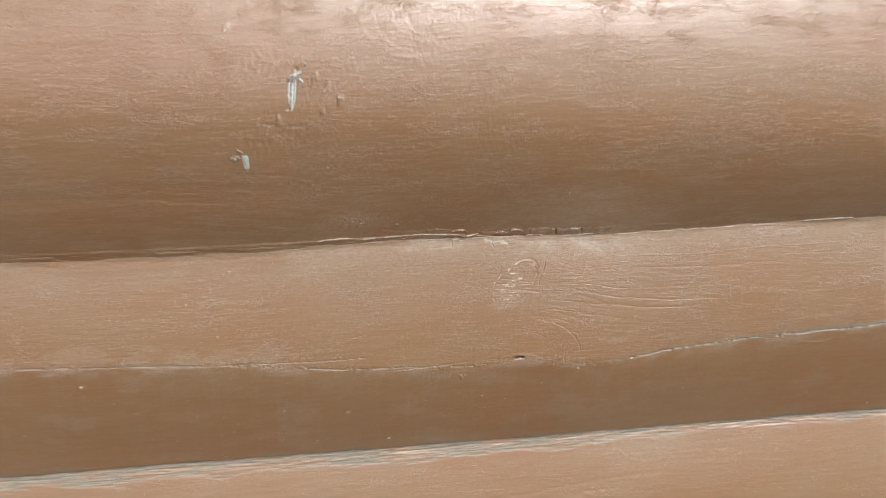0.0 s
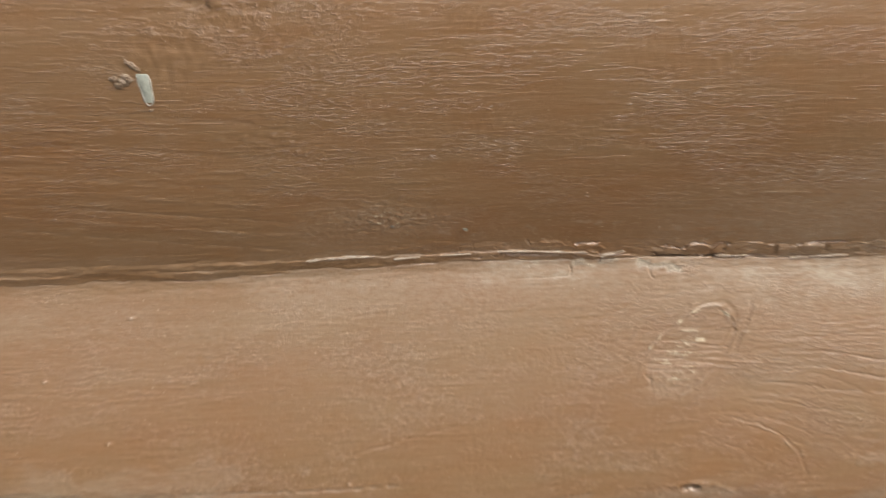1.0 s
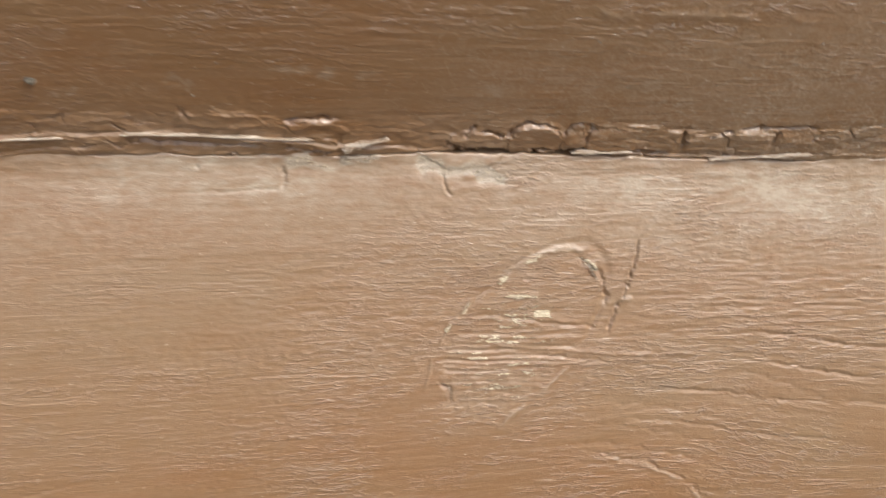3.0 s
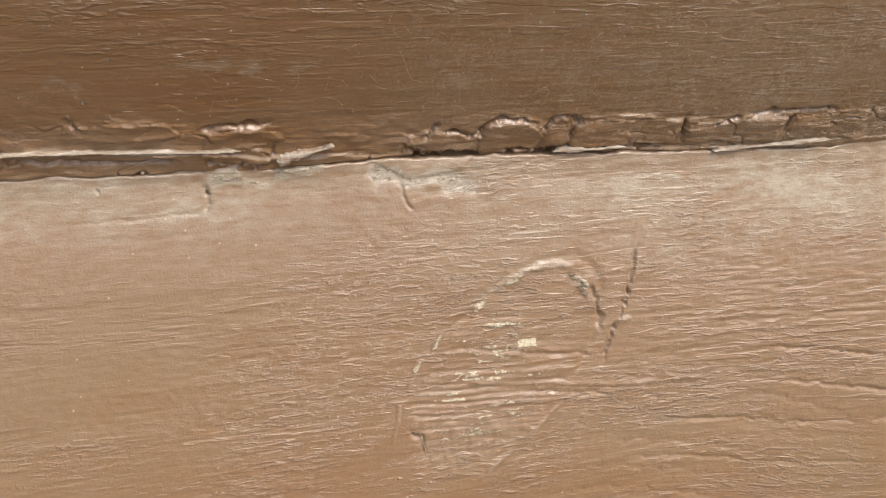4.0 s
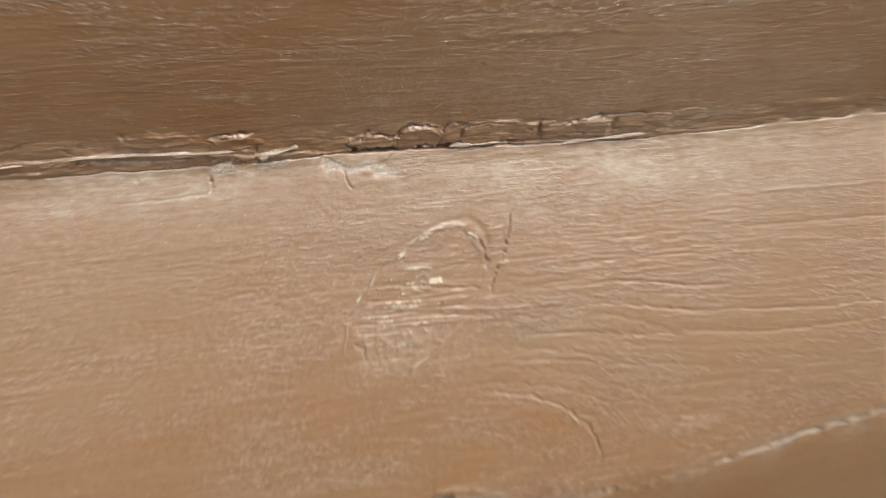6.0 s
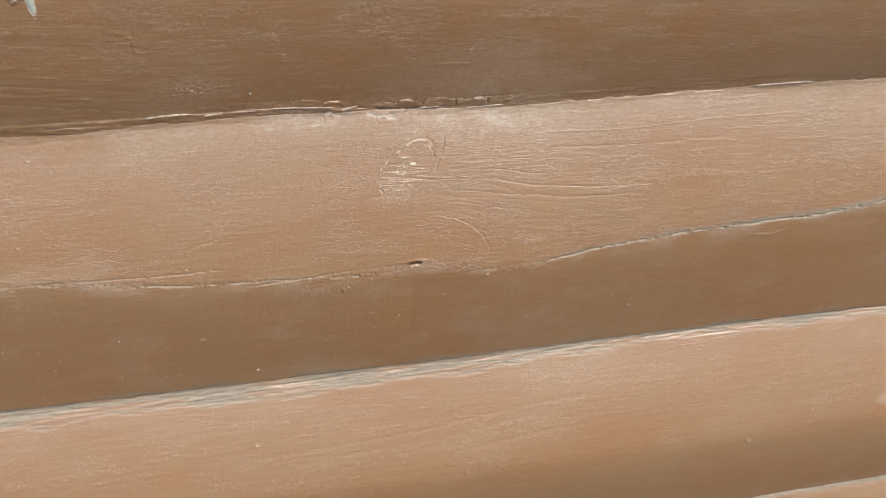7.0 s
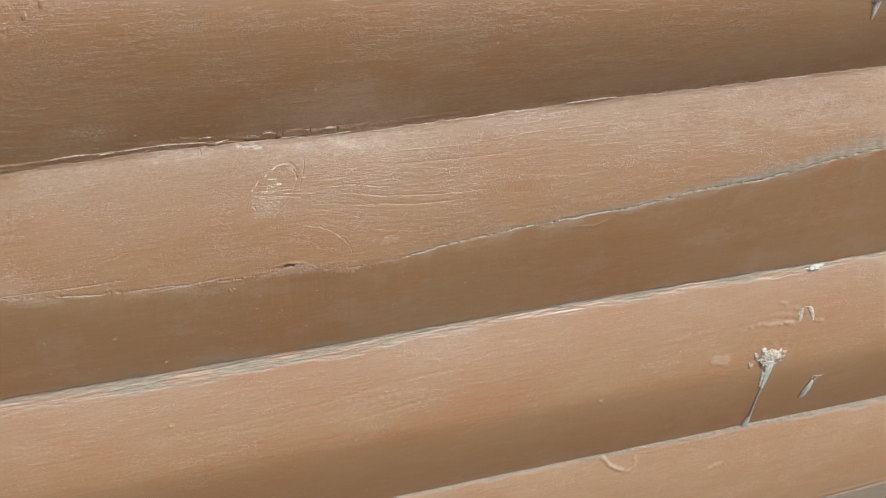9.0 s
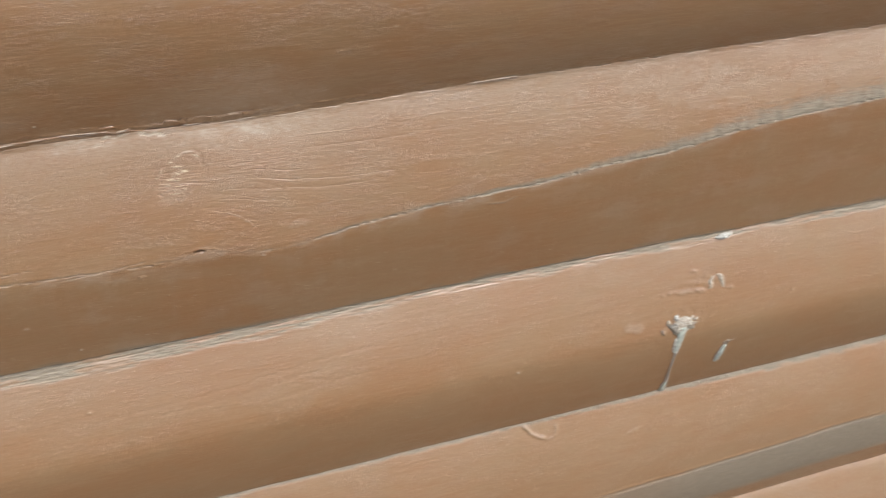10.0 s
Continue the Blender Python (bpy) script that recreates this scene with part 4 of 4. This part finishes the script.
def lowest_board():
    f = Face("lowest", FAR_X, spaced((0, 1.0, 0.0075)))
    f.knot(0.51, 0.695, 0.010, 1.6)
    f.base(1.25, False)
    x, z = f.X, f.Z
    top, bot = edges(f.b, x)
    down = top - z
    worn = step(1.1, 0.7, down / np.interp(x, (-0.4, 0.6, 0.8, 1.1), (0.005, 0.005, 0.008, 0.007)) + 0.6 * layered(x * 40, z * 300, 3))
    f.bare = np.maximum(f.bare, worn)
    f.H -= 0.0004 * worn
    f.dust_and_sheen += 0.26 * (0.9 + 0.6 * layered(x * 9 + 3, z * 18, 3))
    f.line(((0.46, 0.7075), (0.52, 0.7068), (0.60, 0.7075), (0.70, 0.7070), (0.80, 0.7075)), 0.0014, 0.0006, pale=0.55, bare=0.8, broken=0.25)
    f.line(((0.498, 0.7065), (0.504, 0.697), (0.5101, 0.6920), (0.520, 0.6875)), 0.0012, 0.0016, dust_and_sheen=1.0, pale=0.4)
    f.line(((0.5325, 0.700), (0.534, 0.694), (0.530, 0.6875)), 0.0010, 0.0008, dust_and_sheen=0.8)
    f.line(((0.515, 0.6885), (0.522, 0.6862), (0.530, 0.6875)), 0.0010, 0.0006, dust_and_sheen=0.5)
    f.patch(0.62, 0.672, 0.010, 0.0022, 10, 0.0004, dust_and_sheen=0.7, ragged=0.8)
    f.sleek = 0.45 + 0.3 * layered(x * 12, z * 40, 2)
    # split crest with a broad grey, bare strip under it
    zc = np.interp(x, f.b["cx"], f.b["cz"]) + 0.003 * lattice(x * 12, 0 * x + 5)
    off = z - zc
    f.H -= 0.0012 * np.exp(-((off / 0.0012) ** 2))
    f.H += 0.0008 * np.exp(-(((off - 0.003) / 0.0015) ** 2))
    strip = step(0.002, -0.001, off + 0.004 * layered(x * 30, z * 60, 2)) * step(-0.075, -0.06, off) * step(0.4, 0.75, x)
    f.bare = np.maximum(f.bare, 0.9 * strip)
    f.pale = np.maximum(f.pale, 0.5 * np.exp(-(((off - 0.001) / 0.0012) ** 2)) * step(0.0, 0.3, lattice(x * 40, 0 * x + 1)))
    return f.finish("board", wall)


def plain_board(bottom):
    """A board of the wall beyond the stretch that is seen closely."""
    xs, vs = spaced((-1.6, 2.4, 0.02)), spaced((0, 1, 0.05))
    f = Face("lowest", xs, vs)
    f.H += 0.0007 * layered(f.X * 5, f.Z * 14 + bottom * 9, 2)
    f.dust_and_sheen += 0.6 + 0.4 * layered(f.X * 9 + bottom, f.Z * 18, 3)
    f.sleek += 0.5
    ob = f.finish("board", wall)
    ob.location.z = bottom - 0.510
    return ob


for make, label in (
    (upper_board, "rounded brown board with resin runs and a flaking lower edge"),
    (middle_board, "rounded brown board with an oval knot and a split crest"),
    (lower_board, "rounded brown board with paint worn grey along its top"),
    (lowest_board, "rounded brown board with a bare grey lower face"),
):
    tagged(make(), label)
for n in range(3):
    plain_board(0.510 - 0.199 * (n + 1))
for n in range(5):
    plain_board(1.271 + 0.199 * n)

# ---- small things on the boards ----


def smooth_line(pts, steps=8):
    """Points of a rounded line through pts, of any width."""
    p = [np.array(q, float) for q in pts]
    p = [2 * p[0] - p[1]] + p + [2 * p[-1] - p[-2]]
    out = []
    for a, b, c, d in zip(p, p[1:], p[2:], p[3:]):
        for s in np.linspace(0, 1, steps, endpoint=False):
            out.append(0.5 * (2 * b + (c - a) * s + (2 * a - 5 * b + 4 * c - d) * s**2 + (3 * b - a - 3 * c + d) * s**3))
    return out + [p[-2]]


def on_face(shape, x, z):
    return float(profile(SHAPES[shape], np.array(x), np.array(z)))


def run(shape, pts, proud=0.6, sides=10, sink=0.15, lumps=0.12, seed=0.0):
    """A run that hugs a board: pts of (x, z, half width); its cross-section is a flat dome."""
    line = smooth_line(pts)
    bm = bmesh.new()
    rings = []
    for n, (x, z, r) in enumerate(line):
        ring = []
        for k in range(sides):
            a = 2 * math.pi * k / sides
            swell = 1 + lumps * noise.noise(Vector((x * 400 + 3 * math.cos(a), z * 400, 2 * math.sin(a) + seed)))
            px, out = x + r * swell * math.cos(a), r * proud * swell * math.sin(a)
            ring.append(bm.verts.new((px, on_face(shape, px, z) - max(out, -sink * r), z)))
        rings.append(ring)
    for a, b in zip(rings, rings[1:]):
        for k in range(sides):
            bm.faces.new((a[k], a[(k + 1) % sides], b[(k + 1) % sides], b[k]))
    for ring in (rings[0], rings[-1]):
        bm.faces.new(ring)
    bmesh.ops.recalc_face_normals(bm, faces=bm.faces)
    return bm


def lump(shape, x, z, a, b, high, turn=0.0, rough=0.35, seed=0.0):
    """A crusty lump that sits on a board."""
    bm = bmesh.new()
    bmesh.ops.create_icosphere(bm, subdivisions=4, radius=1.0)
    cs, sn = math.cos(radians(turn)), math.sin(radians(turn))
    for v in bm.verts:
        n = v.co.normalized()
        swell = 1 + rough * noise.fractal(n * 2.4 + Vector((seed, seed, 0)), 0.6, 2.2, 4)
        swell += 0.5 * rough * (0.5 - abs(noise.noise(n * 6.5 + Vector((0, seed, 3)))) * 2)
        u, w, out = n.x * a * swell, n.z * b * swell, -n.y * high * swell
        px, pz = x + u * cs - w * sn, z + u * sn + w * cs
        v.co = (px, on_face(shape, px, pz) - max(out, -0.0006), pz)
    return bm


def thing(name, at, label, category, group=""):
    ob = new(name)
    ob.location = at
    ob.empty_display_size = 0.01
    return tagged(ob, label, category, group)


def place(ob, home):
    """Keeps a part where it was modelled when it goes under its thing."""
    ob.matrix_parent_inverse = Matrix.Translation(home.location).inverted()
    return ob


def resin(shape, at, label, pieces):
    """A run of dried resin; pieces of (part name, bmesh, material, label)."""
    home = thing("resin_run", (at[0], on_face(shape, *at), at[1]), label, "resin run", "resin runs")
    for name, bm, mat, text in pieces:
        place(part(name, bm, mat, home, text), home)
    return home


resin("upper", (0.042, 1.205), "pale dried resin run on the brown upper board", [
    ("crust", lump("upper", 0.0420, 1.2140, 0.0046, 0.0026, 0.0014, 30, 0.6, 1.0), CRUST, "tan crusty top"),
    ("crumb", lump("upper", 0.0455, 1.2165, 0.0016, 0.0011, 0.0009, 20, 0.6, 1.4), CRUST, ""),
    ("crumb", lump("upper", 0.0488, 1.2215, 0.0020, 0.0010, 0.0008, 10, 0.6, 1.8), CRUST, ""),
    ("streak", run("upper", ((0.0405, 1.2128, 0.0011), (0.0400, 1.206, 0.0014), (0.0396, 1.199, 0.0013), (0.0392, 1.1915, 0.0005)), 0.7, lumps=0.25, seed=1.0), RESIN, "greyish white run"),
    ("streak", run("upper", ((0.0388, 1.2125, 0.0009), (0.0380, 1.206, 0.0010), (0.0376, 1.2005, 0.0009), (0.0378, 1.1965, 0.0004)), 0.6, lumps=0.3, seed=1.5), RESIN, ""),
    ("streak", run("upper", ((0.0424, 1.2130, 0.0010), (0.0420, 1.206, 0.0011), (0.0412, 1.199, 0.0009), (0.0402, 1.1930, 0.0004)), 0.6, lumps=0.3, seed=1.8), DROP, ""),
    ("side_drop", run("upper", ((0.0450, 1.2130, 0.0008), (0.0464, 1.2112, 0.0014), (0.0474, 1.2095, 0.0006)), 0.6, seed=2.0), RESIN, ""),
    ("crumb", lump("upper", 0.0366, 1.1918, 0.0012, 0.0009, 0.0007, 0, 0.5, 2.4), CRUST, ""),
])
resin("upper", (0.004, 1.155), "crusty resin with a grey hanging drop on the upper board", [
    ("crust", lump("upper", -0.0010, 1.1574, 0.0020, 0.0013, 0.0008, 25, 0.6, 3.0), PAINTED, "tan crusty lump"),
    ("crust", lump("upper", 0.0010, 1.1590, 0.0018, 0.0011, 0.0008, -30, 0.6, 3.6), PAINTED, ""),
    ("crust", lump("upper", -0.0034, 1.1588, 0.0012, 0.0008, 0.0006, 10, 0.6, 3.9), PAINTED, ""),
    ("crumb", lump("upper", 0.0030, 1.1632, 0.0026, 0.0009, 0.0006, -40, 0.5, 5.0), PAINTED, ""),
    ("crumb", lump("upper", 0.0070, 1.1480, 0.0007, 0.0004, 0.0004, 20, 0.6, 5.5), PAINTED, ""),
    ("drop", run("upper", ((0.0054, 1.1604, 0.0016), (0.0060, 1.1585, 0.0021), (0.0064, 1.1555, 0.0017), (0.0068, 1.1525, 0.0016), (0.0068, 1.1506, 0.0011)), 0.30, 16, lumps=0.05, seed=4.0), DROP, "flat milky drop"),
    ("drop_rim", run("upper", ((0.0040, 1.1598, 0.0003), (0.0043, 1.1570, 0.0003), (0.0050, 1.1535, 0.0003), (0.0056, 1.1508, 0.0003), (0.0068, 1.1497, 0.0004), (0.0081, 1.1512, 0.0003), (0.0081, 1.1550, 0.0003), (0.0080, 1.1580, 0.0003), (0.0072, 1.1604, 0.0003)), 1.3, 8, lumps=0.2, seed=4.4), RESIN, "pale rim"),
])
resin("upper", (0.692, 1.142), "pale resin run near the crest of the upper board", [
    ("crust", lump("upper", 0.692, 1.151, 0.0050, 0.0035, 0.0022, 0, 0.5, 6.0), CRUST, ""),
    ("streak", run("upper", ((0.6925, 1.150, 0.0030), (0.6922, 1.143, 0.0026), (0.6925, 1.134, 0.0008)), 0.5, seed=6.0), RESIN, ""),
])
resin("lower", (0.662, 0.79), "large pale resin splash with a long thin drip", [
    ("splash", lump("lower", 0.6605, 0.8030, 0.0138, 0.0080, 0.0022, 8, 0.36, 8.0), CRUST, "crusty splash"),
    ("clot", lump("lower", 0.6550, 0.7995, 0.0048, 0.0046, 0.0026, 20, 0.30, 8.3), CRUST, ""),
    ("clot", lump("lower", 0.6670, 0.8030, 0.0050, 0.0044, 0.0026, -20, 0.30, 8.5), CRUST, ""),
    ("clot", lump("lower", 0.6612, 0.8068, 0.0040, 0.0026, 0.0025, 0, 0.30, 8.7), CRUST, ""),
    ("crumb", lump("lower", 0.6535, 0.8120, 0.0030, 0.0022, 0.0016, 50, 0.5, 9.0), RESIN, ""),
    ("crumb", lump("lower", 0.6450, 0.8075, 0.0022, 0.0030, 0.0014, 20, 0.5, 9.2), CRUST, ""),
    ("crumb", lump("lower", 0.6390, 0.7990, 0.0026, 0.0030, 0.0009, 20, 0.5, 9.4), PAINTED, ""),
    ("crumb", lump("lower", 0.6760, 0.8070, 0.0030, 0.0012, 0.0010, 10, 0.5, 9.6), CRUST, ""),
    ("neck", run("lower", ((0.6605, 0.8010, 0.0066), (0.6595, 0.7930, 0.0048), (0.6580, 0.7820, 0.0036), (0.6572, 0.7680, 0.0018)), 0.4, lumps=0.3, seed=8.0), DROP, "pale grey neck"),
    ("fringe", run("lower", ((0.6540, 0.7890, 0.0010), (0.6536, 0.7800, 0.0015), (0.6540, 0.7700, 0.0008)), 0.9, lumps=0.5, seed=8.8), RESIN, ""),
    ("fringe", run("lower", ((0.6600, 0.7860, 0.0010), (0.6590, 0.7760, 0.0013), (0.6578, 0.7670, 0.0008)), 0.9, lumps=0.5, seed=8.9), RESIN, ""),
    ("drip", run("lower", ((0.6570, 0.7700, 0.0012), (0.6562, 0.7560, 0.0009), (0.6562, 0.7400, 0.0010), (0.6572, 0.7240, 0.0014)), 1.3, 8, seed=9.0), RESIN, "thin stiff tan drip"),
    ("drop", run("lower", ((0.6574, 0.7250, 0.0014), (0.6570, 0.7160, 0.0036), (0.6570, 0.7085, 0.0036), (0.6572, 0.7060, 0.0020)), 0.5, 12, lumps=0.2, seed=10.0), DROP, "milky drop"),
])
resin("lower", (0.714, 0.752), "short grey resin drip with a brown stub", [
    ("stub", run("lower", ((0.7140, 0.7640, 0.0009), (0.7150, 0.7690, 0.0010), (0.7182, 0.7705, 0.0010), (0.7200, 0.7675, 0.0010), (0.7180, 0.7640, 0.0009)), 0.9, 8, lumps=0.3, seed=11.0), CRUST, "tan hooked stub"),
    ("stub", run("lower", ((0.7196, 0.7695, 0.0008), (0.7230, 0.7690, 0.0007), (0.7265, 0.7700, 0.0003)), 0.9, 8, lumps=0.3, seed=11.3), CRUST, ""),
    ("drip", run("lower", ((0.7158, 0.7640, 0.0020), (0.7138, 0.7530, 0.0036), (0.7122, 0.7440, 0.0030), (0.7112, 0.7395, 0.0010)), 0.6, lumps=0.25, seed=11.0), DROP, ""),
    ("fringe", run("lower", ((0.7112, 0.7560, 0.0009), (0.7100, 0.7480, 0.0010), (0.7096, 0.7395, 0.0006)), 0.9, 8, lumps=0.4, seed=11.6), RESIN, ""),
])
resin("lower", (0.70, 0.842), "arched pale resin bead on the lower board", [
    ("left_leg", run("lower", ((0.6935, 0.8345, 0.0016), (0.6940, 0.8410, 0.0026), (0.6966, 0.8466, 0.0014)), 0.45, 14, lumps=0.4, seed=12.0), CRUST, ""),
    ("right_leg", run("lower", ((0.6990, 0.8478, 0.0010), (0.7035, 0.8468, 0.0028), (0.7068, 0.8400, 0.0026), (0.7078, 0.8330, 0.0009)), 0.45, 14, lumps=0.4, seed=13.0), CRUST, ""),
])
resin("lower", (0.71, 0.886), "white resin bead caught in the joint between boards", [
    ("bead", lump("lower", 0.7110, 0.8835, 0.0085, 0.0022, 0.0030, 8, 0.5, 14.0), RESIN, ""),
])


def sliver(board, shape, pts, width, seed, lift=0.0004):
    """A pale splinter of wood lying along a joint, thin, with worn ends."""
    line = smooth_line(pts, 36)
    bm = bmesh.new()
    rows = []
    count = len(line) - 1
    rag = lambda x, k, f: noise.fractal(Vector((x * f, seed * 3.1, k)), 0.5, 2.0, 4)  # noqa: E731
    for n, (x, z) in enumerate(line):
        share = n / count
        taper = min(1.0, 14 * min(share, 1 - share) + 0.03) * (0.62 + 0.5 * rag(x, 13, 160))
        high = width * taper * (0.50 + 0.34 * rag(x, 1, 380))
        low = width * taper * (0.50 + 0.34 * rag(x, 9, 300))
        y = min(on_face(shape, x, z), on_face("middle" if shape == "upper" else shape, x, z)) - lift - 0.0003 * noise.noise(Vector((x * 120, seed, 4)))
        fold = 0.00012 * rag(x, 5, 900)
        rows.append([bm.verts.new((x, y + dy, z + dz)) for dy, dz in ((0.0022, -low), (0.0002, -low), (fold, -0.3 * low), (0.0001 - fold, 0.4 * high), (0.0004, high), (0.0022, high))])
    for a, b in zip(rows, rows[1:]):
        for k in range(6):
            bm.faces.new((a[k], b[k], b[(k + 1) % 6], a[(k + 1) % 6]))
    for r in (rows[0], rows[-1]):
        bm.faces.new(r)
    bmesh.ops.recalc_face_normals(bm, faces=bm.faces)
    part("splinter", bm, FLAKE, board, "pale splinter of bare wood")


boards = [ob for ob in wall.children if ob.get("label")]
top_board, mid_board, low_board = boards[0], boards[1], boards[2]
for seed, (pts, width) in enumerate((
    (((0.1250, 1.0848), (0.1285, 1.0850), (0.1407, 1.0845), (0.1540, 1.0838), (0.1600, 1.0836)), 0.0008),
    (((0.1030, 1.0838), (0.1080, 1.0840), (0.1150, 1.0842)), 0.0006),
    (((0.1655, 1.0812), (0.1700, 1.0824), (0.1745, 1.0836)), 0.0020),
    (((0.2120, 1.0797), (0.2160, 1.0800), (0.2190, 1.0799), (0.2250, 1.0801)), 0.0011),
    (((0.2425, 1.0780), (0.2500, 1.0784), (0.2580, 1.0788), (0.2655, 1.0792)), 0.0010),
    (((0.0525, 1.0833), (0.0600, 1.0842), (0.0690, 1.0845), (0.0785, 1.0846)), 0.0017),
    (((0.0855, 1.0829), (0.0900, 1.0832), (0.0955, 1.0833)), 0.0014),
    (((0.4400, 1.0822), (0.4600, 1.0826), (0.4820, 1.0830)), 0.0013),
)):
    sliver(top_board, "upper", pts, width, seed, 0.0014 if pts[0][0] > 0.16 else 0.0011)


def curl(board, shape, pts, width, lift):
    """A flake of paint that has peeled up along one side, dark under its pale rim."""
    line = smooth_line(pts, 10)
    bm = bmesh.new()
    rows = []
    for n, (x, z) in enumerate(line):
        share = n / (len(line) - 1)
        wide = width * (0.25 + math.sin(math.pi * min(max(share, 0.03), 0.97)) * (0.8 + 0.3 * noise.noise(Vector((x * 900, z * 900, 2)))))
        y = on_face(shape, x, z) - 0.0006
        ring = []
        for k in range(6):
            a = 0.55 * k / 5
            px, pz = x - wide * 0.55 * math.sin(a), z - wide * 0.45 * math.sin(a)
            ring.append(bm.verts.new((px, y - lift * (1 - math.cos(a)) * 0.6 * wide / width, pz)))
        rows.append(ring)
    for a, b in zip(rows, rows[1:]):
        for k in range(5):
            bm.faces.new((a[k], b[k], b[k + 1], a[k + 1]))
    bmesh.ops.solidify(bm, geom=bm.faces[:], thickness=0.00012)
    bmesh.ops.recalc_face_normals(bm, faces=bm.faces)
    part("paint_curl", bm, FLAKE, board, "peeled curl of pale paint")


curl(mid_board, "middle", ((0.2152, 1.0579), (0.2172, 1.0566), (0.2190, 1.0541), (0.2196, 1.0530)), 0.0011, 0.0007)
curl(mid_board, "middle", ((0.1856, 1.0318), (0.1878, 1.0312), (0.1886, 1.0290), (0.1890, 1.0268)), 0.0006, 0.0004)
curl(mid_board, "middle", ((0.1978, 1.0528), (0.1992, 1.0540), (0.2004, 1.0549)), 0.0006, 0.0003)
curl(mid_board, "middle", ((0.1898, 1.0462), (0.1910, 1.0478), (0.1920, 1.0490)), 0.0006, 0.0003)


def grit_mesh():
    """A crumb of dried paint or dirt."""
    bm = bmesh.new()
    bmesh.ops.create_icosphere(bm, subdivisions=2, radius=1.0)
    for v in bm.verts:
        v.co = v.co * (1 + 0.35 * noise.noise(v.co * 1.7)) * 1.0
        v.co.y *= 0.5
    me = bpy.data.meshes.new("crumb")
    bm.to_mesh(me)
    bm.free()
    me.materials.append(CRUST)
    me.polygons.foreach_set("use_smooth", np.ones(len(me.polygons), bool))
    return me


CRUMB = grit_mesh()


def crumb(board, shape, x, z, r, turn):
    ob = new("crumb", CRUMB)
    ob.parent = board
    ob.matrix_basis = Matrix.LocRotScale((x, on_face(shape, x, z) - 0.25 * r, z), Euler((0, turn, 0)), (0.8 * r, 0.6 * r, 0.5 * r))


rng = random.Random(3)
for board, shape, spots in (
    (top_board, "upper", ((0.2392, 1.1202, 0.0008), (0.1897, 1.1533, 0.0006), (0.3730, 1.1440, 0.0010), (0.062, 1.204, 0.0014), (0.0714, 1.2002, 0.0013), (0.112, 1.0965, 0.0013), (0.0850, 1.0990, 0.0010), (0.1385, 1.0935, 0.0004))),
    (mid_board, "middle", ((-0.0135, 1.0618, 0.0007), (-0.0257, 1.0125, 0.0007), (-0.0472, 1.0386, 0.0006), (0.1047, 0.8985, 0.0015), (0.0709, 0.9335, 0.0014), (-0.1290, 0.976, 0.0018), (0.2578, 0.9665, 0.0013), (0.1610, 1.0520, 0.0003))),
    (low_board, "lower", ((0.4818, 0.791, 0.0016), (0.5374, 0.8111, 0.0010), (0.25, 0.80, 0.0010), (0.10, 0.842, 0.0011), (0.79, 0.815, 0.0013))),
):
    for x, z, r in spots:
        crumb(board, shape, x, z, r, rng.uniform(0, 6))
for n in range(60):
    x = rng.uniform(0.06, 0.30) if n % 3 else rng.uniform(-0.2, 0.7)
    crumb(top_board, "upper", x, 1.090 + abs(rng.gauss(0, 0.018)), rng.uniform(0.00012, 0.0004), rng.uniform(0, 6))
for n in range(70):
    x = rng.uniform(-0.2, 0.75)
    crumb(mid_board, "middle", x, rng.uniform(0.888, 0.962), rng.uniform(0.0003, 0.0009), rng.uniform(0, 6))
for n in range(50):
    x = rng.uniform(0.12, 0.29) if n % 3 else rng.uniform(-0.2, 0.7)
    crumb(mid_board, "middle", x, rng.uniform(0.90, 0.965) if n % 3 == 0 else rng.uniform(0.99, 1.075), rng.uniform(0.00010, 0.0003) * (3 if n % 3 == 0 else 1), rng.uniform(0, 6))


def threads():
    """Stray cobweb threads that cling to the shaded face."""
    rng = random.Random(5)
    bm = bmesh.new()
    for n in range(420):
        x, z = rng.uniform(0.175, 0.30), 1.0855 + abs(rng.gauss(0, 0.012))
        if n % 4 == 0:
            x = rng.uniform(0.06, 0.20)
        a, length, bend = rng.uniform(0, math.pi), rng.uniform(0.0006, 0.0035), rng.uniform(-1.2, 1.2)
        r = rng.uniform(0.000012, 0.000028)
        old = None
        for k in range(6):
            y = on_face("upper", x, z) - 0.0005
            ring = [bm.verts.new((x + dx * r, y + dy * r, z + dz * r)) for dx, dy, dz in ((1, 0, 0), (-0.5, 0.8, 0.3), (-0.5, -0.8, -0.3))]
            if old:
                for j in range(3):
                    bm.faces.new((old[j], old[(j + 1) % 3], ring[(j + 1) % 3], ring[j]))
            old = ring
            a += bend / 5
            x, z = x + math.cos(a) * length / 5, z + math.sin(a) * length / 5
    return part("cobweb_threads", bm, THREAD, None)


tagged(threads(), "fine stray cobweb threads clinging under the upper board", "cobweb", kind="stuff")
